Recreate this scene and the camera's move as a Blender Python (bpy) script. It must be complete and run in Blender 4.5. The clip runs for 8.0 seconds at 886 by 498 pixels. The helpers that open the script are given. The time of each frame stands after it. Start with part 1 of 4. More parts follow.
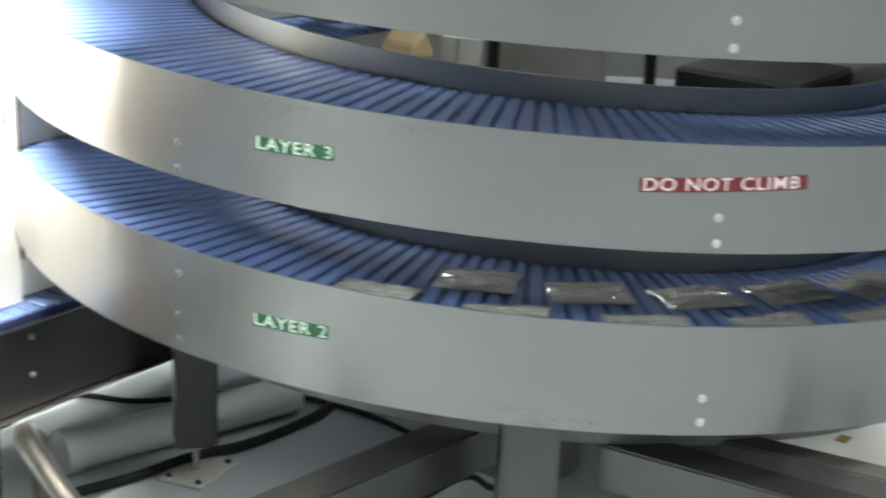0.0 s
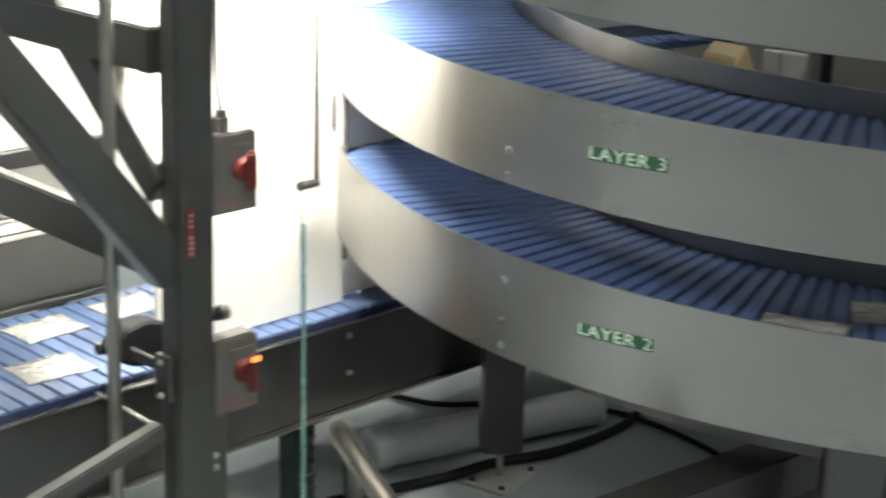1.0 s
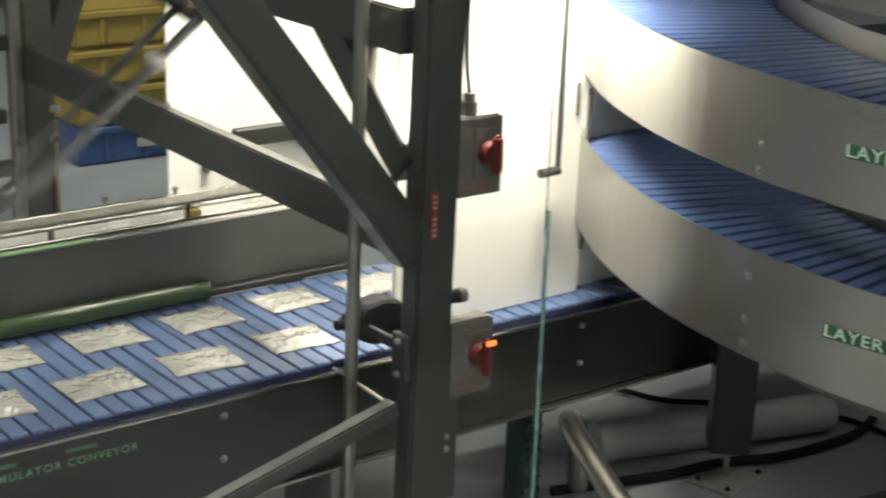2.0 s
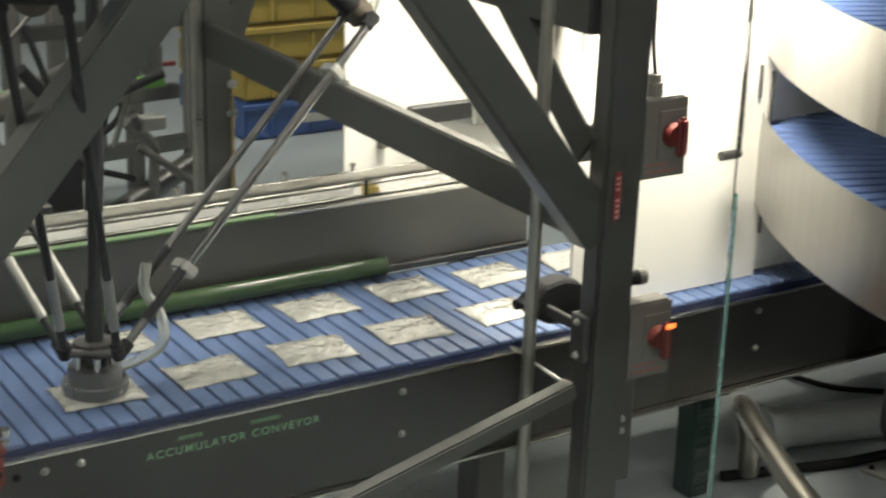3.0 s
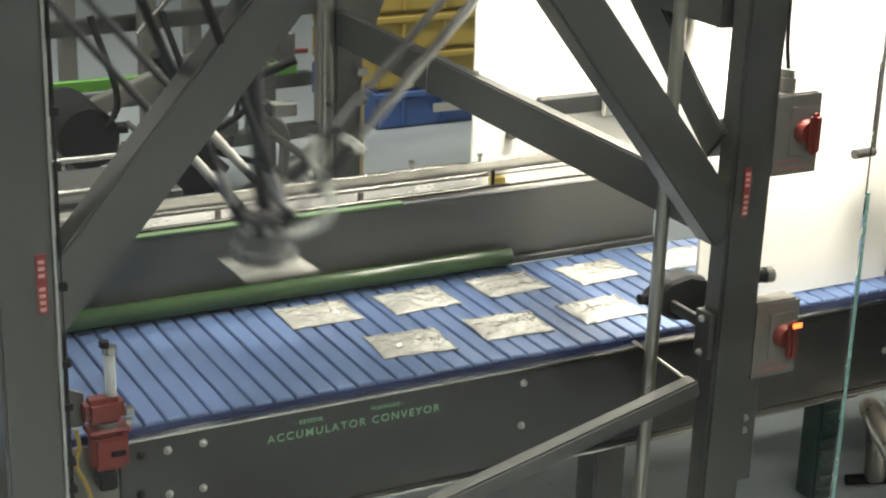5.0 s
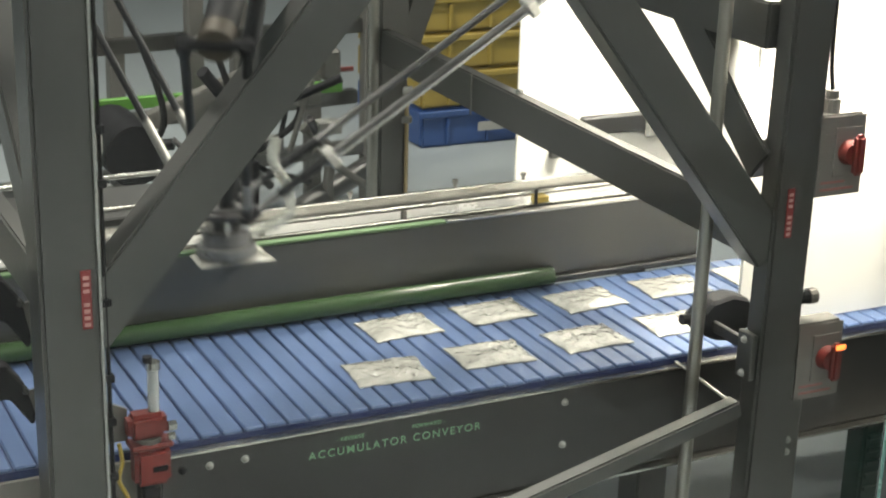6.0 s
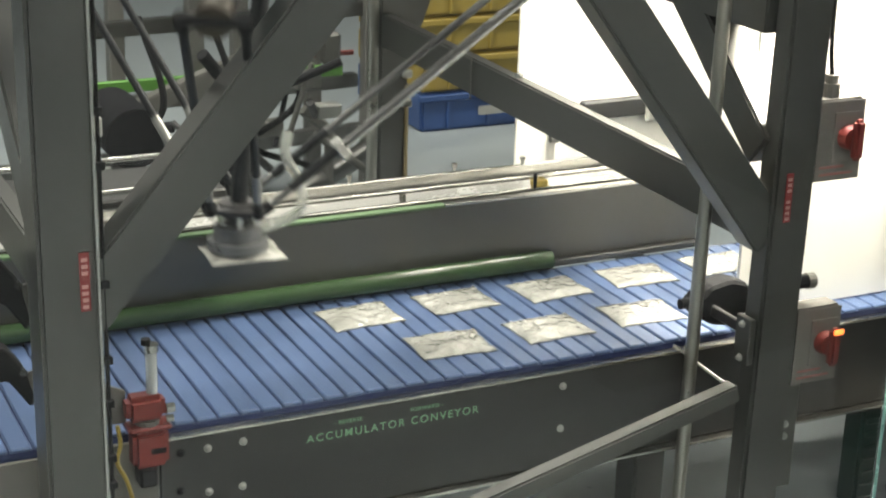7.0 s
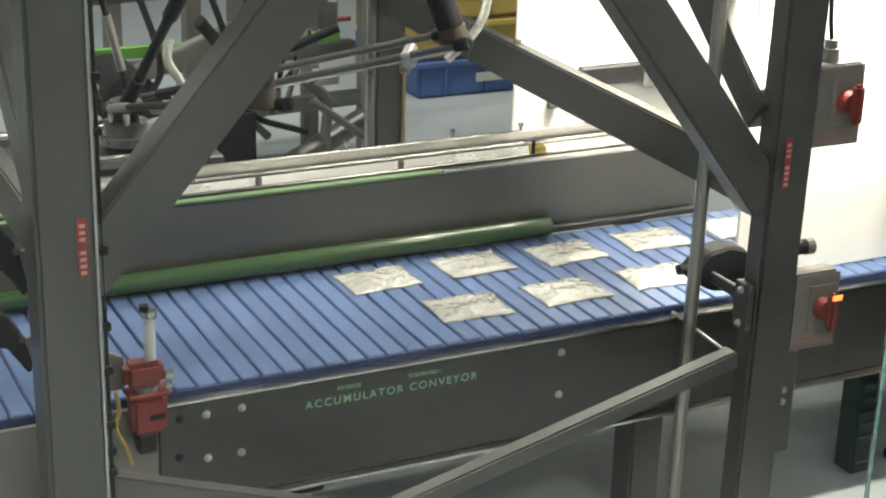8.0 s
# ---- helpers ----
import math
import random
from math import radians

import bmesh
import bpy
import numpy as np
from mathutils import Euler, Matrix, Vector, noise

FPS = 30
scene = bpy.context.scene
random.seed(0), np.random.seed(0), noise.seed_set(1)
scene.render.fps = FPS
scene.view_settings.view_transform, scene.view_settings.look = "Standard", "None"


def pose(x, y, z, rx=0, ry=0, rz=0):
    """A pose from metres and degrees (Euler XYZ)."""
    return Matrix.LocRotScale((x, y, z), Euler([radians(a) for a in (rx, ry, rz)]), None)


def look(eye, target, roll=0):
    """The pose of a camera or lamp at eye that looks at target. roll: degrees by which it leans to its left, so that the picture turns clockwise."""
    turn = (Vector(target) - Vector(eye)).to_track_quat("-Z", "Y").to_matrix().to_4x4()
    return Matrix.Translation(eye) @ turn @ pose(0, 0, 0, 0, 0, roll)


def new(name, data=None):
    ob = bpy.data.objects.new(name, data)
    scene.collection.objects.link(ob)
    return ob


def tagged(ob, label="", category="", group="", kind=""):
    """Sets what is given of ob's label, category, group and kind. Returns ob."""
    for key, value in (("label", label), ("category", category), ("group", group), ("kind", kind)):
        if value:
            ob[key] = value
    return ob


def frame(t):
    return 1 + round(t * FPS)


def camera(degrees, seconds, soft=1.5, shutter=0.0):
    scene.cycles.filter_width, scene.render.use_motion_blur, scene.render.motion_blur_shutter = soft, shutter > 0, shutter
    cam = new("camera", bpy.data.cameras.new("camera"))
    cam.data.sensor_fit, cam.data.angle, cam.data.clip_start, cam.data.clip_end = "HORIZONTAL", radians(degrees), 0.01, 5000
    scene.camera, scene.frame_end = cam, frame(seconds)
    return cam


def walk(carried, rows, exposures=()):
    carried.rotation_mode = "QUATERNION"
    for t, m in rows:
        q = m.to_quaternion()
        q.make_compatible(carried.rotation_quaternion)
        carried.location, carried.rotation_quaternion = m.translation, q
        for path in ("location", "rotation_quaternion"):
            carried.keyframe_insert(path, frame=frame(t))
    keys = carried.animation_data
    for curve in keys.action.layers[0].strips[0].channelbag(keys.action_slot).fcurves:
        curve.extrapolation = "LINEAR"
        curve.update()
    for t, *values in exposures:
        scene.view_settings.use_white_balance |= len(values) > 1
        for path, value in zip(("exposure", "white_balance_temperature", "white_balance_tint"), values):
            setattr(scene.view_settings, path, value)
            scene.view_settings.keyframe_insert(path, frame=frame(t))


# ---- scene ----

# ================= camera =================
cam = camera(29.9, 8.0, soft=2.0, shutter=0.5)
PATH = [
    (0, 0.123, -0.125, 1.685, -54.57, -17.60, -2.12),
    (0.5, 0.092, -0.084, 1.686, -50.06, -17.56, -2.05),
    (1, 0.065, -0.052, 1.677, -44.94, -17.46, -1.53),
    (1.5, 0.036, -0.041, 1.670, -40.72, -17.66, -1.52),
    (1.7, 0.042, -0.031, 1.662, -39.07, -17.80, -1.78),
    (2.8, -0.026, 0.032, 1.668, -33.30, -18.56, -1.71),
    (3, -0.029, 0.028, 1.665, -32.10, -18.87, -1.57),
    (3.5, -0.020, 0.032, 1.663, -29.49, -19.44, -1.33),
    (4, -0.018, 0.030, 1.665, -28.63, -19.58, -1.56),
    (4.5, -0.020, 0.032, 1.659, -28.20, -19.52, -1.61),
    (6, -0.018, 0.020, 1.664, -25.80, -18.69, -1.43),
    (6.5, -0.016, 0.019, 1.662, -25.59, -18.61, -1.44),
    (7, -0.015, 0.017, 1.663, -25.71, -19.23, -1.60),
    (7.5, -0.016, 0.022, 1.659, -25.82, -19.79, -1.68),
    (8, -0.015, 0.021, 1.658, -25.82, -20.33, -1.57),
]
walk(cam, [(t, pose(x, y, z, 90 + pitch, roll, yaw)) for t, x, y, z, yaw, pitch, roll in PATH],
     exposures=[(0.0, 0.93, 6400, 10), (0.4, 0.73, 6450, 10), (1.0, 0.17, 6700, 10), (1.5, -0.32, 6900, 9), (2.2, -0.46, 7100, 9), (3.2, -0.33, 7100, 9), (4.5, 0.0, 7050, 9), (8.0, 0.09, 7000, 9)])

# ================= light =================
world = bpy.data.worlds.new("hall")
scene.world = world
world.use_nodes = True
world.node_tree.nodes["Background"].inputs[0].default_value = (0.75, 0.85, 0.9, 1)
world.node_tree.nodes["Background"].inputs[1].default_value = 0.05


def area_lamp(name, where, target, watts, sx, sy, colour):
    data = bpy.data.lights.new(name, "AREA")
    data.shape, data.size, data.size_y, data.energy, data.color = "RECTANGLE", sx, sy, watts, colour
    ob = new(name, data)
    ob.matrix_world = look(where, target)
    return ob


# x, y and watts of unseen ceiling lights; last added to brighten the board
CEIL = [(-1.5, -1.5, 28), (-1.6, 3.6, 165), (0.9, -1.6, 68), (1.2, 4.4, 130), (3.45, 1.45, 14), (4.4, 4.4, 50), (5.0, -0.9, 70)]
for lx, ly, watts in CEIL:
    area_lamp("ceiling_lamp", (lx, ly, 3.9), (lx, ly, 0), watts, 1.3, 0.3, (0.99, 1.0, 0.95))
area_lamp("work_lamp", (2.08, 2.36, 1.42), (2.08, 2.6, 1.19), 66, 0.5, 0.1, (1.0, 0.97, 0.87))
# Second unseen lamp, added to brighten the rear white guard sheet.
area_lamp("panel_lamp", (2.15, 2.98, 1.8), (2.1, 3.3, 0.9), 60, 0.6, 0.1, (1.0, 0.98, 0.9))

# ================= materials =================


def node(tree, kind, **values):
    n = tree.nodes.new(kind)
    for k, v in values.items():
        if k in n.inputs:
            n.inputs[k].default_value = v
    return n


def material(name, colour, rough=0.5, metal=0.0, spread=0.15, scale=8.0, bump=0.1, fine=120.0, stretch=(1, 1, 1), emit=0.0, alpha=0.0, coat=0.0, relief=0.002, patchy=1.0):
    """A surface with variation at two scales: broad stains and a fine grain."""
    m = bpy.data.materials.new(name)
    m.use_nodes = True
    t = m.node_tree
    b = t.nodes["Principled BSDF"]
    b.inputs["Metallic"].default_value = metal
    b.inputs["Coat Weight"].default_value = coat
    b.inputs["Transmission Weight"].default_value = alpha
    pos = node(t, "ShaderNodeTexCoord")
    warp = node(t, "ShaderNodeMapping")
    warp.inputs["Scale"].default_value = stretch
    t.links.new(pos.outputs["Object"], warp.inputs[0])
    big = node(t, "ShaderNodeTexNoise", Scale=scale, Detail=5.0)
    small = node(t, "ShaderNodeTexNoise", Scale=fine, Detail=3.0)
    t.links.new(warp.outputs[0], big.inputs["Vector"])
    t.links.new(warp.outputs[0], small.inputs["Vector"])
    info = node(t, "ShaderNodeObjectInfo")
    addn = node(t, "ShaderNodeMath")
    addn.operation = "MULTIPLY_ADD"
    t.links.new(small.outputs[0], addn.inputs[0])
    addn.inputs[1].default_value = 0.4
    t.links.new(big.outputs[0], addn.inputs[2])
    add2 = node(t, "ShaderNodeMath")
    add2.operation = "MULTIPLY_ADD"
    t.links.new(info.outputs["Random"], add2.inputs[0])
    add2.inputs[1].default_value = 0.25
    t.links.new(addn.outputs[0], add2.inputs[2])
    ramp = node(t, "ShaderNodeMapRange")
    ramp.inputs["From Min"].default_value, ramp.inputs["From Max"].default_value = 0.4, 1.2
    ramp.inputs["To Min"].default_value, ramp.inputs["To Max"].default_value = 1 - spread, 1 + spread
    t.links.new(add2.outputs[0], ramp.inputs[0])
    mix = node(t, "ShaderNodeVectorMath")
    mix.operation = "SCALE"
    mix.inputs[0].default_value = colour
    t.links.new(ramp.outputs[0], mix.inputs["Scale"])
    t.links.new(mix.outputs[0], b.inputs["Base Color"])
    rr = node(t, "ShaderNodeMapRange")
    rr.inputs["From Min"].default_value, rr.inputs["From Max"].default_value = 0.3, 0.9
    rr.inputs["To Min"].default_value, rr.inputs["To Max"].default_value = max(0.02, rough - 0.1 * patchy), min(1, rough + 0.12 * patchy)
    t.links.new(addn.outputs[0], rr.inputs[0])
    t.links.new(rr.outputs[0], b.inputs["Roughness"])
    if bump:
        bp = node(t, "ShaderNodeBump", Strength=bump, Distance=relief)
        t.links.new(addn.outputs[0], bp.inputs["Height"])
        t.links.new(bp.outputs[0], b.inputs["Normal"])
    if emit:
        b.inputs["Emission Color"].default_value = (*colour, 1)
        b.inputs["Emission Strength"].default_value = emit
    return m


STEEL = material("brushed_steel", (0.072, 0.072, 0.072), 0.44, 0.8, 0.12, 3.0, 0.05, 260.0, (1, 1, 6))
SPIRAL = material("spiral_steel", (0.335, 0.33, 0.316), 0.28, 0.88, 0.05, 2.0, 0.006, 260.0, (1, 1, 3), patchy=0.3)
FRAME = material("frame_steel", (0.128, 0.127, 0.123), 0.34, 0.9, 0.15, 4.0, 0.05, 200.0)
POLISHED = material("polished_steel", (0.55, 0.54, 0.51), 0.22, 1.0, 0.1, bump=0.004, patchy=0.4)
CHROME = material("polished_bolt", (0.8, 0.8, 0.77), 0.2, 0.95, 0.05, bump=0)
BRIGHT = material("bright_fastener", (0.42, 0.42, 0.4), 0.3, 0.9, 0.05, bump=0)
PIPE = material("pale_pipe_plastic", (0.50, 0.52, 0.52), 0.4, 0.0, 0.1)
TUBE = material("tube_steel", (0.34, 0.33, 0.30), 0.3, 1.0, 0.1, bump=0.02)
DARK = material("dark_steel", (0.16, 0.155, 0.145), 0.5, 0.6, 0.2)
BELT = material("blue_belt_plastic", (0.074, 0.122, 0.272), 0.42, 0.0, 0.16, 14.0, 0.1)
# Greyer, darker variant of the belt blue, used only on the straight conveyor.
GREY_BELT = material("grey_blue_belt", (0.058, 0.092, 0.182), 0.32, 0.0, 0.2, 14.0, 0.1)
GROOVE = material("belt_underside_blue", (0.008, 0.018, 0.08), 0.6)
GREEN = material("green_plastic", (0.024, 0.052, 0.02), 0.16, 0.0, 0.06, 3.0, bump=0.0)
RAILGREEN = material("leaf_green_plastic", (0.07, 0.21, 0.03), 0.45)
GREEN_EDGE = material("green_strip", (0.065, 0.115, 0.055), 0.5)
WHITE = material("white_panel", (0.82, 0.81, 0.77), 0.42, 0.0, 0.04, 2.0, 0.02)
CREAM = material("plastic_grey_white", (0.30, 0.30, 0.28), 0.45)
RED = material("red_plastic", (0.125, 0.016, 0.013), 0.4)
REDLABEL = material("red_label", (0.16, 0.018, 0.02), 0.5)
GREENLABEL = material("green_label", (0.014, 0.08, 0.034), 0.5)
LETTER = material("label_letters", (0.56, 0.66, 0.57), 0.5, bump=0)
LETTERG = material("pale_green_letters", (0.165, 0.33, 0.195), 0.5, bump=0)
BLACK = material("black_plastic", (0.014, 0.014, 0.016), 0.55)
CARBON = material("carbon_rod", (0.018, 0.019, 0.021), 0.45)
FLOOR = material("grey_floor_paint", (0.27, 0.30, 0.315), 0.33, 0.0, 0.16, 1.3, 0.08, 40.0)
WALLM = material("hall_wall_paint", (0.43, 0.47, 0.49), 0.7, 0.0, 0.06)
CABLE = material("black_cable", (0.015, 0.015, 0.016), 0.5)
TEAL = material("teal_plastic", (0.007, 0.026, 0.022), 0.4)
YELLOW = material("yellow_plastic", (0.27, 0.195, 0.04), 0.5)
BLUEBOX = material("blue_crate_plastic", (0.02, 0.06, 0.19), 0.5)
BAG = material("foil_bag", (0.30, 0.298, 0.278), 0.09, 0.12, 0.3, 24.0, 0.55, 95.0, coat=1.0, relief=0.005)
LAMPGLOW = material("lamp_diffuser", (1.0, 0.98, 0.92), 0.5, emit=6.0, bump=0)

DARKSHEET = material("dull_sheet_steel", (0.115, 0.112, 0.105), 0.40, 0.8, 0.2, 2.5, 0.04, 200.0, (1, 1, 5))
LIP = material("smooth_edge_steel", (0.58, 0.56, 0.52), 0.15, 1.0, 0.1, bump=0.01)
BRASS = material("brass_yellow", (0.55, 0.42, 0.13), 0.4, 0.6)
CLEARISH = material("milky_plastic", (0.26, 0.26, 0.25), 0.25, coat=0.5, bump=0.0, patchy=0.4)
PINK = material("faded_pink_ink", (0.36, 0.20, 0.19), 0.6, bump=0)
BOXGREY = material("grey_enclosure", (0.125, 0.12, 0.112), 0.5, 0.1, 0.1)
EMBER = material("glowing_lens", (1.0, 0.22, 0.05), 0.4, emit=2.2, bump=0)
ORANGE = material("orange_marker", (0.6, 0.14, 0.04), 0.5, bump=0)
PINKRED = material("faded_red_ink", (0.22, 0.085, 0.08), 0.6, bump=0)
MILKY = material("milky_tube", (0.6, 0.62, 0.6), 0.15, alpha=0.5, coat=0.5, bump=0)
EDGE = material("teal_edge", (0.30, 0.55, 0.52), 0.2, alpha=0.3, bump=0)
LEGDARK = material("leg_steel", (0.07, 0.068, 0.07), 0.5, 0.7, 0.15)
LETTERP = material("pale_pink_letters", (0.78, 0.66, 0.66), 0.5, bump=0)
OCHRE = material("ochre_cover", (0.30, 0.23, 0.12), 0.5)
HOSE = material("clear_hose", (0.86, 0.88, 0.84), 0.1, alpha=0.85, coat=0.6, bump=0)
BRASSY = material("worn_bronze", (0.05, 0.04, 0.03), 0.5, 0.5)
SILVER = material("silver_sleeve", (0.26, 0.26, 0.25), 0.4, 0.8)
SILVERROD = material("dark_silver_rod", (0.12, 0.12, 0.12), 0.3, 0.9)
CUPLIP = material("smoky_soft_plastic", (0.13, 0.135, 0.14), 0.25, alpha=0.35, bump=0)
CUPGREY = material("grey_cup", (0.07, 0.072, 0.075), 0.5)
for _m in (BLACK, CARBON, CABLE):
    _m.node_tree.nodes["Principled BSDF"].inputs["Specular IOR Level"].default_value = 0.1
CLEAR = bpy.data.materials.new("clear_polycarbonate")
CLEAR.use_nodes = True
_b = CLEAR.node_tree.nodes["Principled BSDF"]
_b.inputs["Transmission Weight"].default_value = 1.0
_b.inputs["Roughness"].default_value = 0.02
_b.inputs["IOR"].default_value = 1.25
_b.inputs["Base Color"].default_value = (0.985, 0.995, 0.99, 1)

# ================= mesh helpers =================


def box(bm, lo, hi, m=None):
    vs = bmesh.ops.create_cube(bm, size=1)["verts"]
    c = [(a + b) / 2 for a, b in zip(lo, hi)]
    s = [b - a for a, b in zip(lo, hi)]
    for v in vs:
        v.co = Vector((c[0] + v.co.x * s[0], c[1] + v.co.y * s[1], c[2] + v.co.z * s[2]))
    if m is not None:
        bmesh.ops.transform(bm, matrix=m, verts=vs)
    return vs


def bevelled(bm, width, segments=1):
    bmesh.ops.bevel(bm, geom=bm.edges[:], offset=width, segments=segments, affect="EDGES", clamp_overlap=True)
    return bm


def block(lo, hi, bevel=0.003, seg=1):
    bm = bmesh.new()
    box(bm, lo, hi)
    if bevel:
        bevelled(bm, bevel, seg)
    return bm


def along(a, b, side=(0, 0, 1)):
    """A frame at a with z towards b."""
    a, b = Vector(a), Vector(b)
    z = (b - a).normalized()
    x = Vector(side).cross(z)
    if x.length < 1e-4:
        x = Vector((1, 0, 0)).cross(z)
    x.normalize()
    y = z.cross(x)
    return Matrix((x, y, z)).transposed().to_4x4(), (b - a).length, a


def beam(a, b, w, h, bevel=0.004, side=(0, 0, 1)):
    """A square tube from a to b, w across and h high."""
    turn, n, a = along(a, b, side)
    bm = block((-w / 2, -h / 2, 0), (w / 2, h / 2, n), bevel, 2)
    bmesh.ops.transform(bm, matrix=Matrix.Translation(a) @ turn, verts=bm.verts[:])
    return bm


def rod(bm, a, b, r, seg=14, r2=None):
    turn, n, a = along(a, b)
    m = Matrix.Translation(a) @ turn @ Matrix.Translation((0, 0, n / 2))
    return bmesh.ops.create_cone(bm, cap_ends=True, segments=seg, radius1=r, radius2=r if r2 is None else r2, depth=n, matrix=m)["verts"]


def rods(spec, seg=14):
    bm = bmesh.new()
    for a, b, r in spec:
        rod(bm, a, b, r, seg)
    return bm


def bent(points, r, seg=10, steps=8):
    """A round tube through the points, smoothed."""
    pts = [Vector(p) for p in points]
    path = []
    ext = [2 * pts[0] - pts[1]] + pts + [2 * pts[-1] - pts[-2]]
    for i in range(1, len(ext) - 2):
        p0, p1, p2, p3 = ext[i - 1:i + 3]
        for k in range(steps):
            u = k / steps
            path.append(0.5 * ((2 * p1) + (p2 - p0) * u + (2 * p0 - 5 * p1 + 4 * p2 - p3) * u * u + (3 * p1 - p0 - 3 * p2 + p3) * u ** 3))
    path.append(pts[-1])
    bm = bmesh.new()
    rings = []
    n = Vector((0, 0, 1))
    for i, p in enumerate(path):
        d = (path[min(i + 1, len(path) - 1)] - path[max(i - 1, 0)]).normalized()
        n = (n - d * n.dot(d))
        if n.length < 1e-3:
            n = d.orthogonal()
        n.normalize()
        s = d.cross(n)
        rings.append([bm.verts.new(p + r * (math.cos(q) * n + math.sin(q) * s)) for q in [2 * math.pi * j / seg for j in range(seg)]])
    for ra, rb in zip(rings, rings[1:]):
        for j in range(seg):
            bm.faces.new((ra[j], ra[(j + 1) % seg], rb[(j + 1) % seg], rb[j]))
    bm.faces.new(rings[0][::-1]), bm.faces.new(rings[-1])
    return bm


def prism(outline, depth, bevel=0.0):
    """An outline in the xz plane pushed to depth along y."""
    bm = bmesh.new()
    f = bm.faces.new([bm.verts.new((x, 0, z)) for x, z in outline])
    more = bmesh.ops.extrude_face_region(bm, geom=[f])["geom"]
    bmesh.ops.translate(bm, vec=(0, depth, 0), verts=[v for v in more if isinstance(v, bmesh.types.BMVert)])
    bmesh.ops.recalc_face_normals(bm, faces=bm.faces[:])
    if bevel:
        bevelled(bm, bevel)
    return bm


def mesh_of(bm, mat, name, smooth=False):
    me = bpy.data.meshes.new(name)
    bmesh.ops.recalc_face_normals(bm, faces=bm.faces[:])
    bm.to_mesh(me)
    bm.free()
    me.materials.append(mat)
    if smooth:
        for p in me.polygons:
            p.use_smooth = True
        me.set_sharp_from_angle(angle=radians(38))
    return me


def part(name, bm, mat, parent=None, label="", smooth=False):
    ob = new(name, mesh_of(bm, mat, name, smooth))
    ob.parent = parent
    return tagged(ob, label)


def thing(name, label, category, group="", kind=""):
    return tagged(new(name), label, category, group, kind)


def lettering(text, size, mat, parent, m, name="lettering", spacing=1.0):
    cu = bpy.data.curves.new(name, "FONT")
    cu.body, cu.size, cu.align_x, cu.align_y, cu.extrude, cu.space_character, cu.offset = text, size, "CENTER", "CENTER", 0.0004, spacing, size * 0.006
    tmp = new("tmp", cu)
    me = bpy.data.meshes.new_from_object(tmp.evaluated_get(bpy.context.evaluated_depsgraph_get()))
    bpy.data.objects.remove(tmp)
    me.materials.clear()
    me.materials.append(mat)
    ob = new(name, me)
    ob.parent = parent
    ob.matrix_basis = m
    return ob


def structure(name, bm, mat, label="", category=""):
    return tagged(part(name, bm, mat), label, category, kind="structure")


# ================= hall =================
structure("floor", block((-5, -4, -0.1), (11, 13, 0), 0), FLOOR, "grey painted concrete hall floor", "floor")
structure("wall_west", block((-5.2, -4, 0), (-5, 13, 4.2), 0), WALLM, "plain painted hall wall", "wall")
structure("wall_east", block((11, -4, 0), (11.2, 13, 4.2), 0), WALLM, "plain painted hall wall", "wall")
structure("wall_south", block((-5, -4.2, 0), (11, -4, 4.2), 0), WALLM, "plain painted hall wall", "wall")
structure("wall_north", block((-5, 13, 0), (11, 13.2, 4.2), 0), WALLM, "plain painted hall wall", "wall")
structure("ceiling", block((-5, -4, 4.2), (11, 13, 4.3), 0), WALLM, "plain pale hall ceiling", "ceiling")

# ================= accumulator conveyor =================
BZ, Y0, Y1 = 0.48, 2.437, 2.865
PITCH = 0.0383


def bolt_mesh(r=0.0068, mat=POLISHED):
    """A washer with a low domed head, its axis along -y."""
    bm = bmesh.new()
    for y0, y1, ra, rb in ((0, -0.002, r * 1.35, r * 1.35), (-0.002, -0.006, r, r * 0.9), (-0.006, -0.008, r * 0.9, r * 0.5)):
        m = Matrix.Translation((0, (y0 + y1) / 2, 0)) @ Matrix.Rotation(radians(90), 4, "X")
        bmesh.ops.create_cone(bm, cap_ends=True, segments=12, radius1=ra, radius2=rb, depth=abs(y1 - y0), matrix=m)
    return mesh_of(bm, mat, "bolt")


BOLT = bolt_mesh(0.0054, BRIGHT)
HOLE = bolt_mesh(0.0055, BLACK)
DOME = bolt_mesh(0.0058, CHROME)


def put_bolt(parent, m, me=BOLT):
    ob = new("bolt", me)
    ob.parent = parent
    ob.matrix_basis = m
    return ob


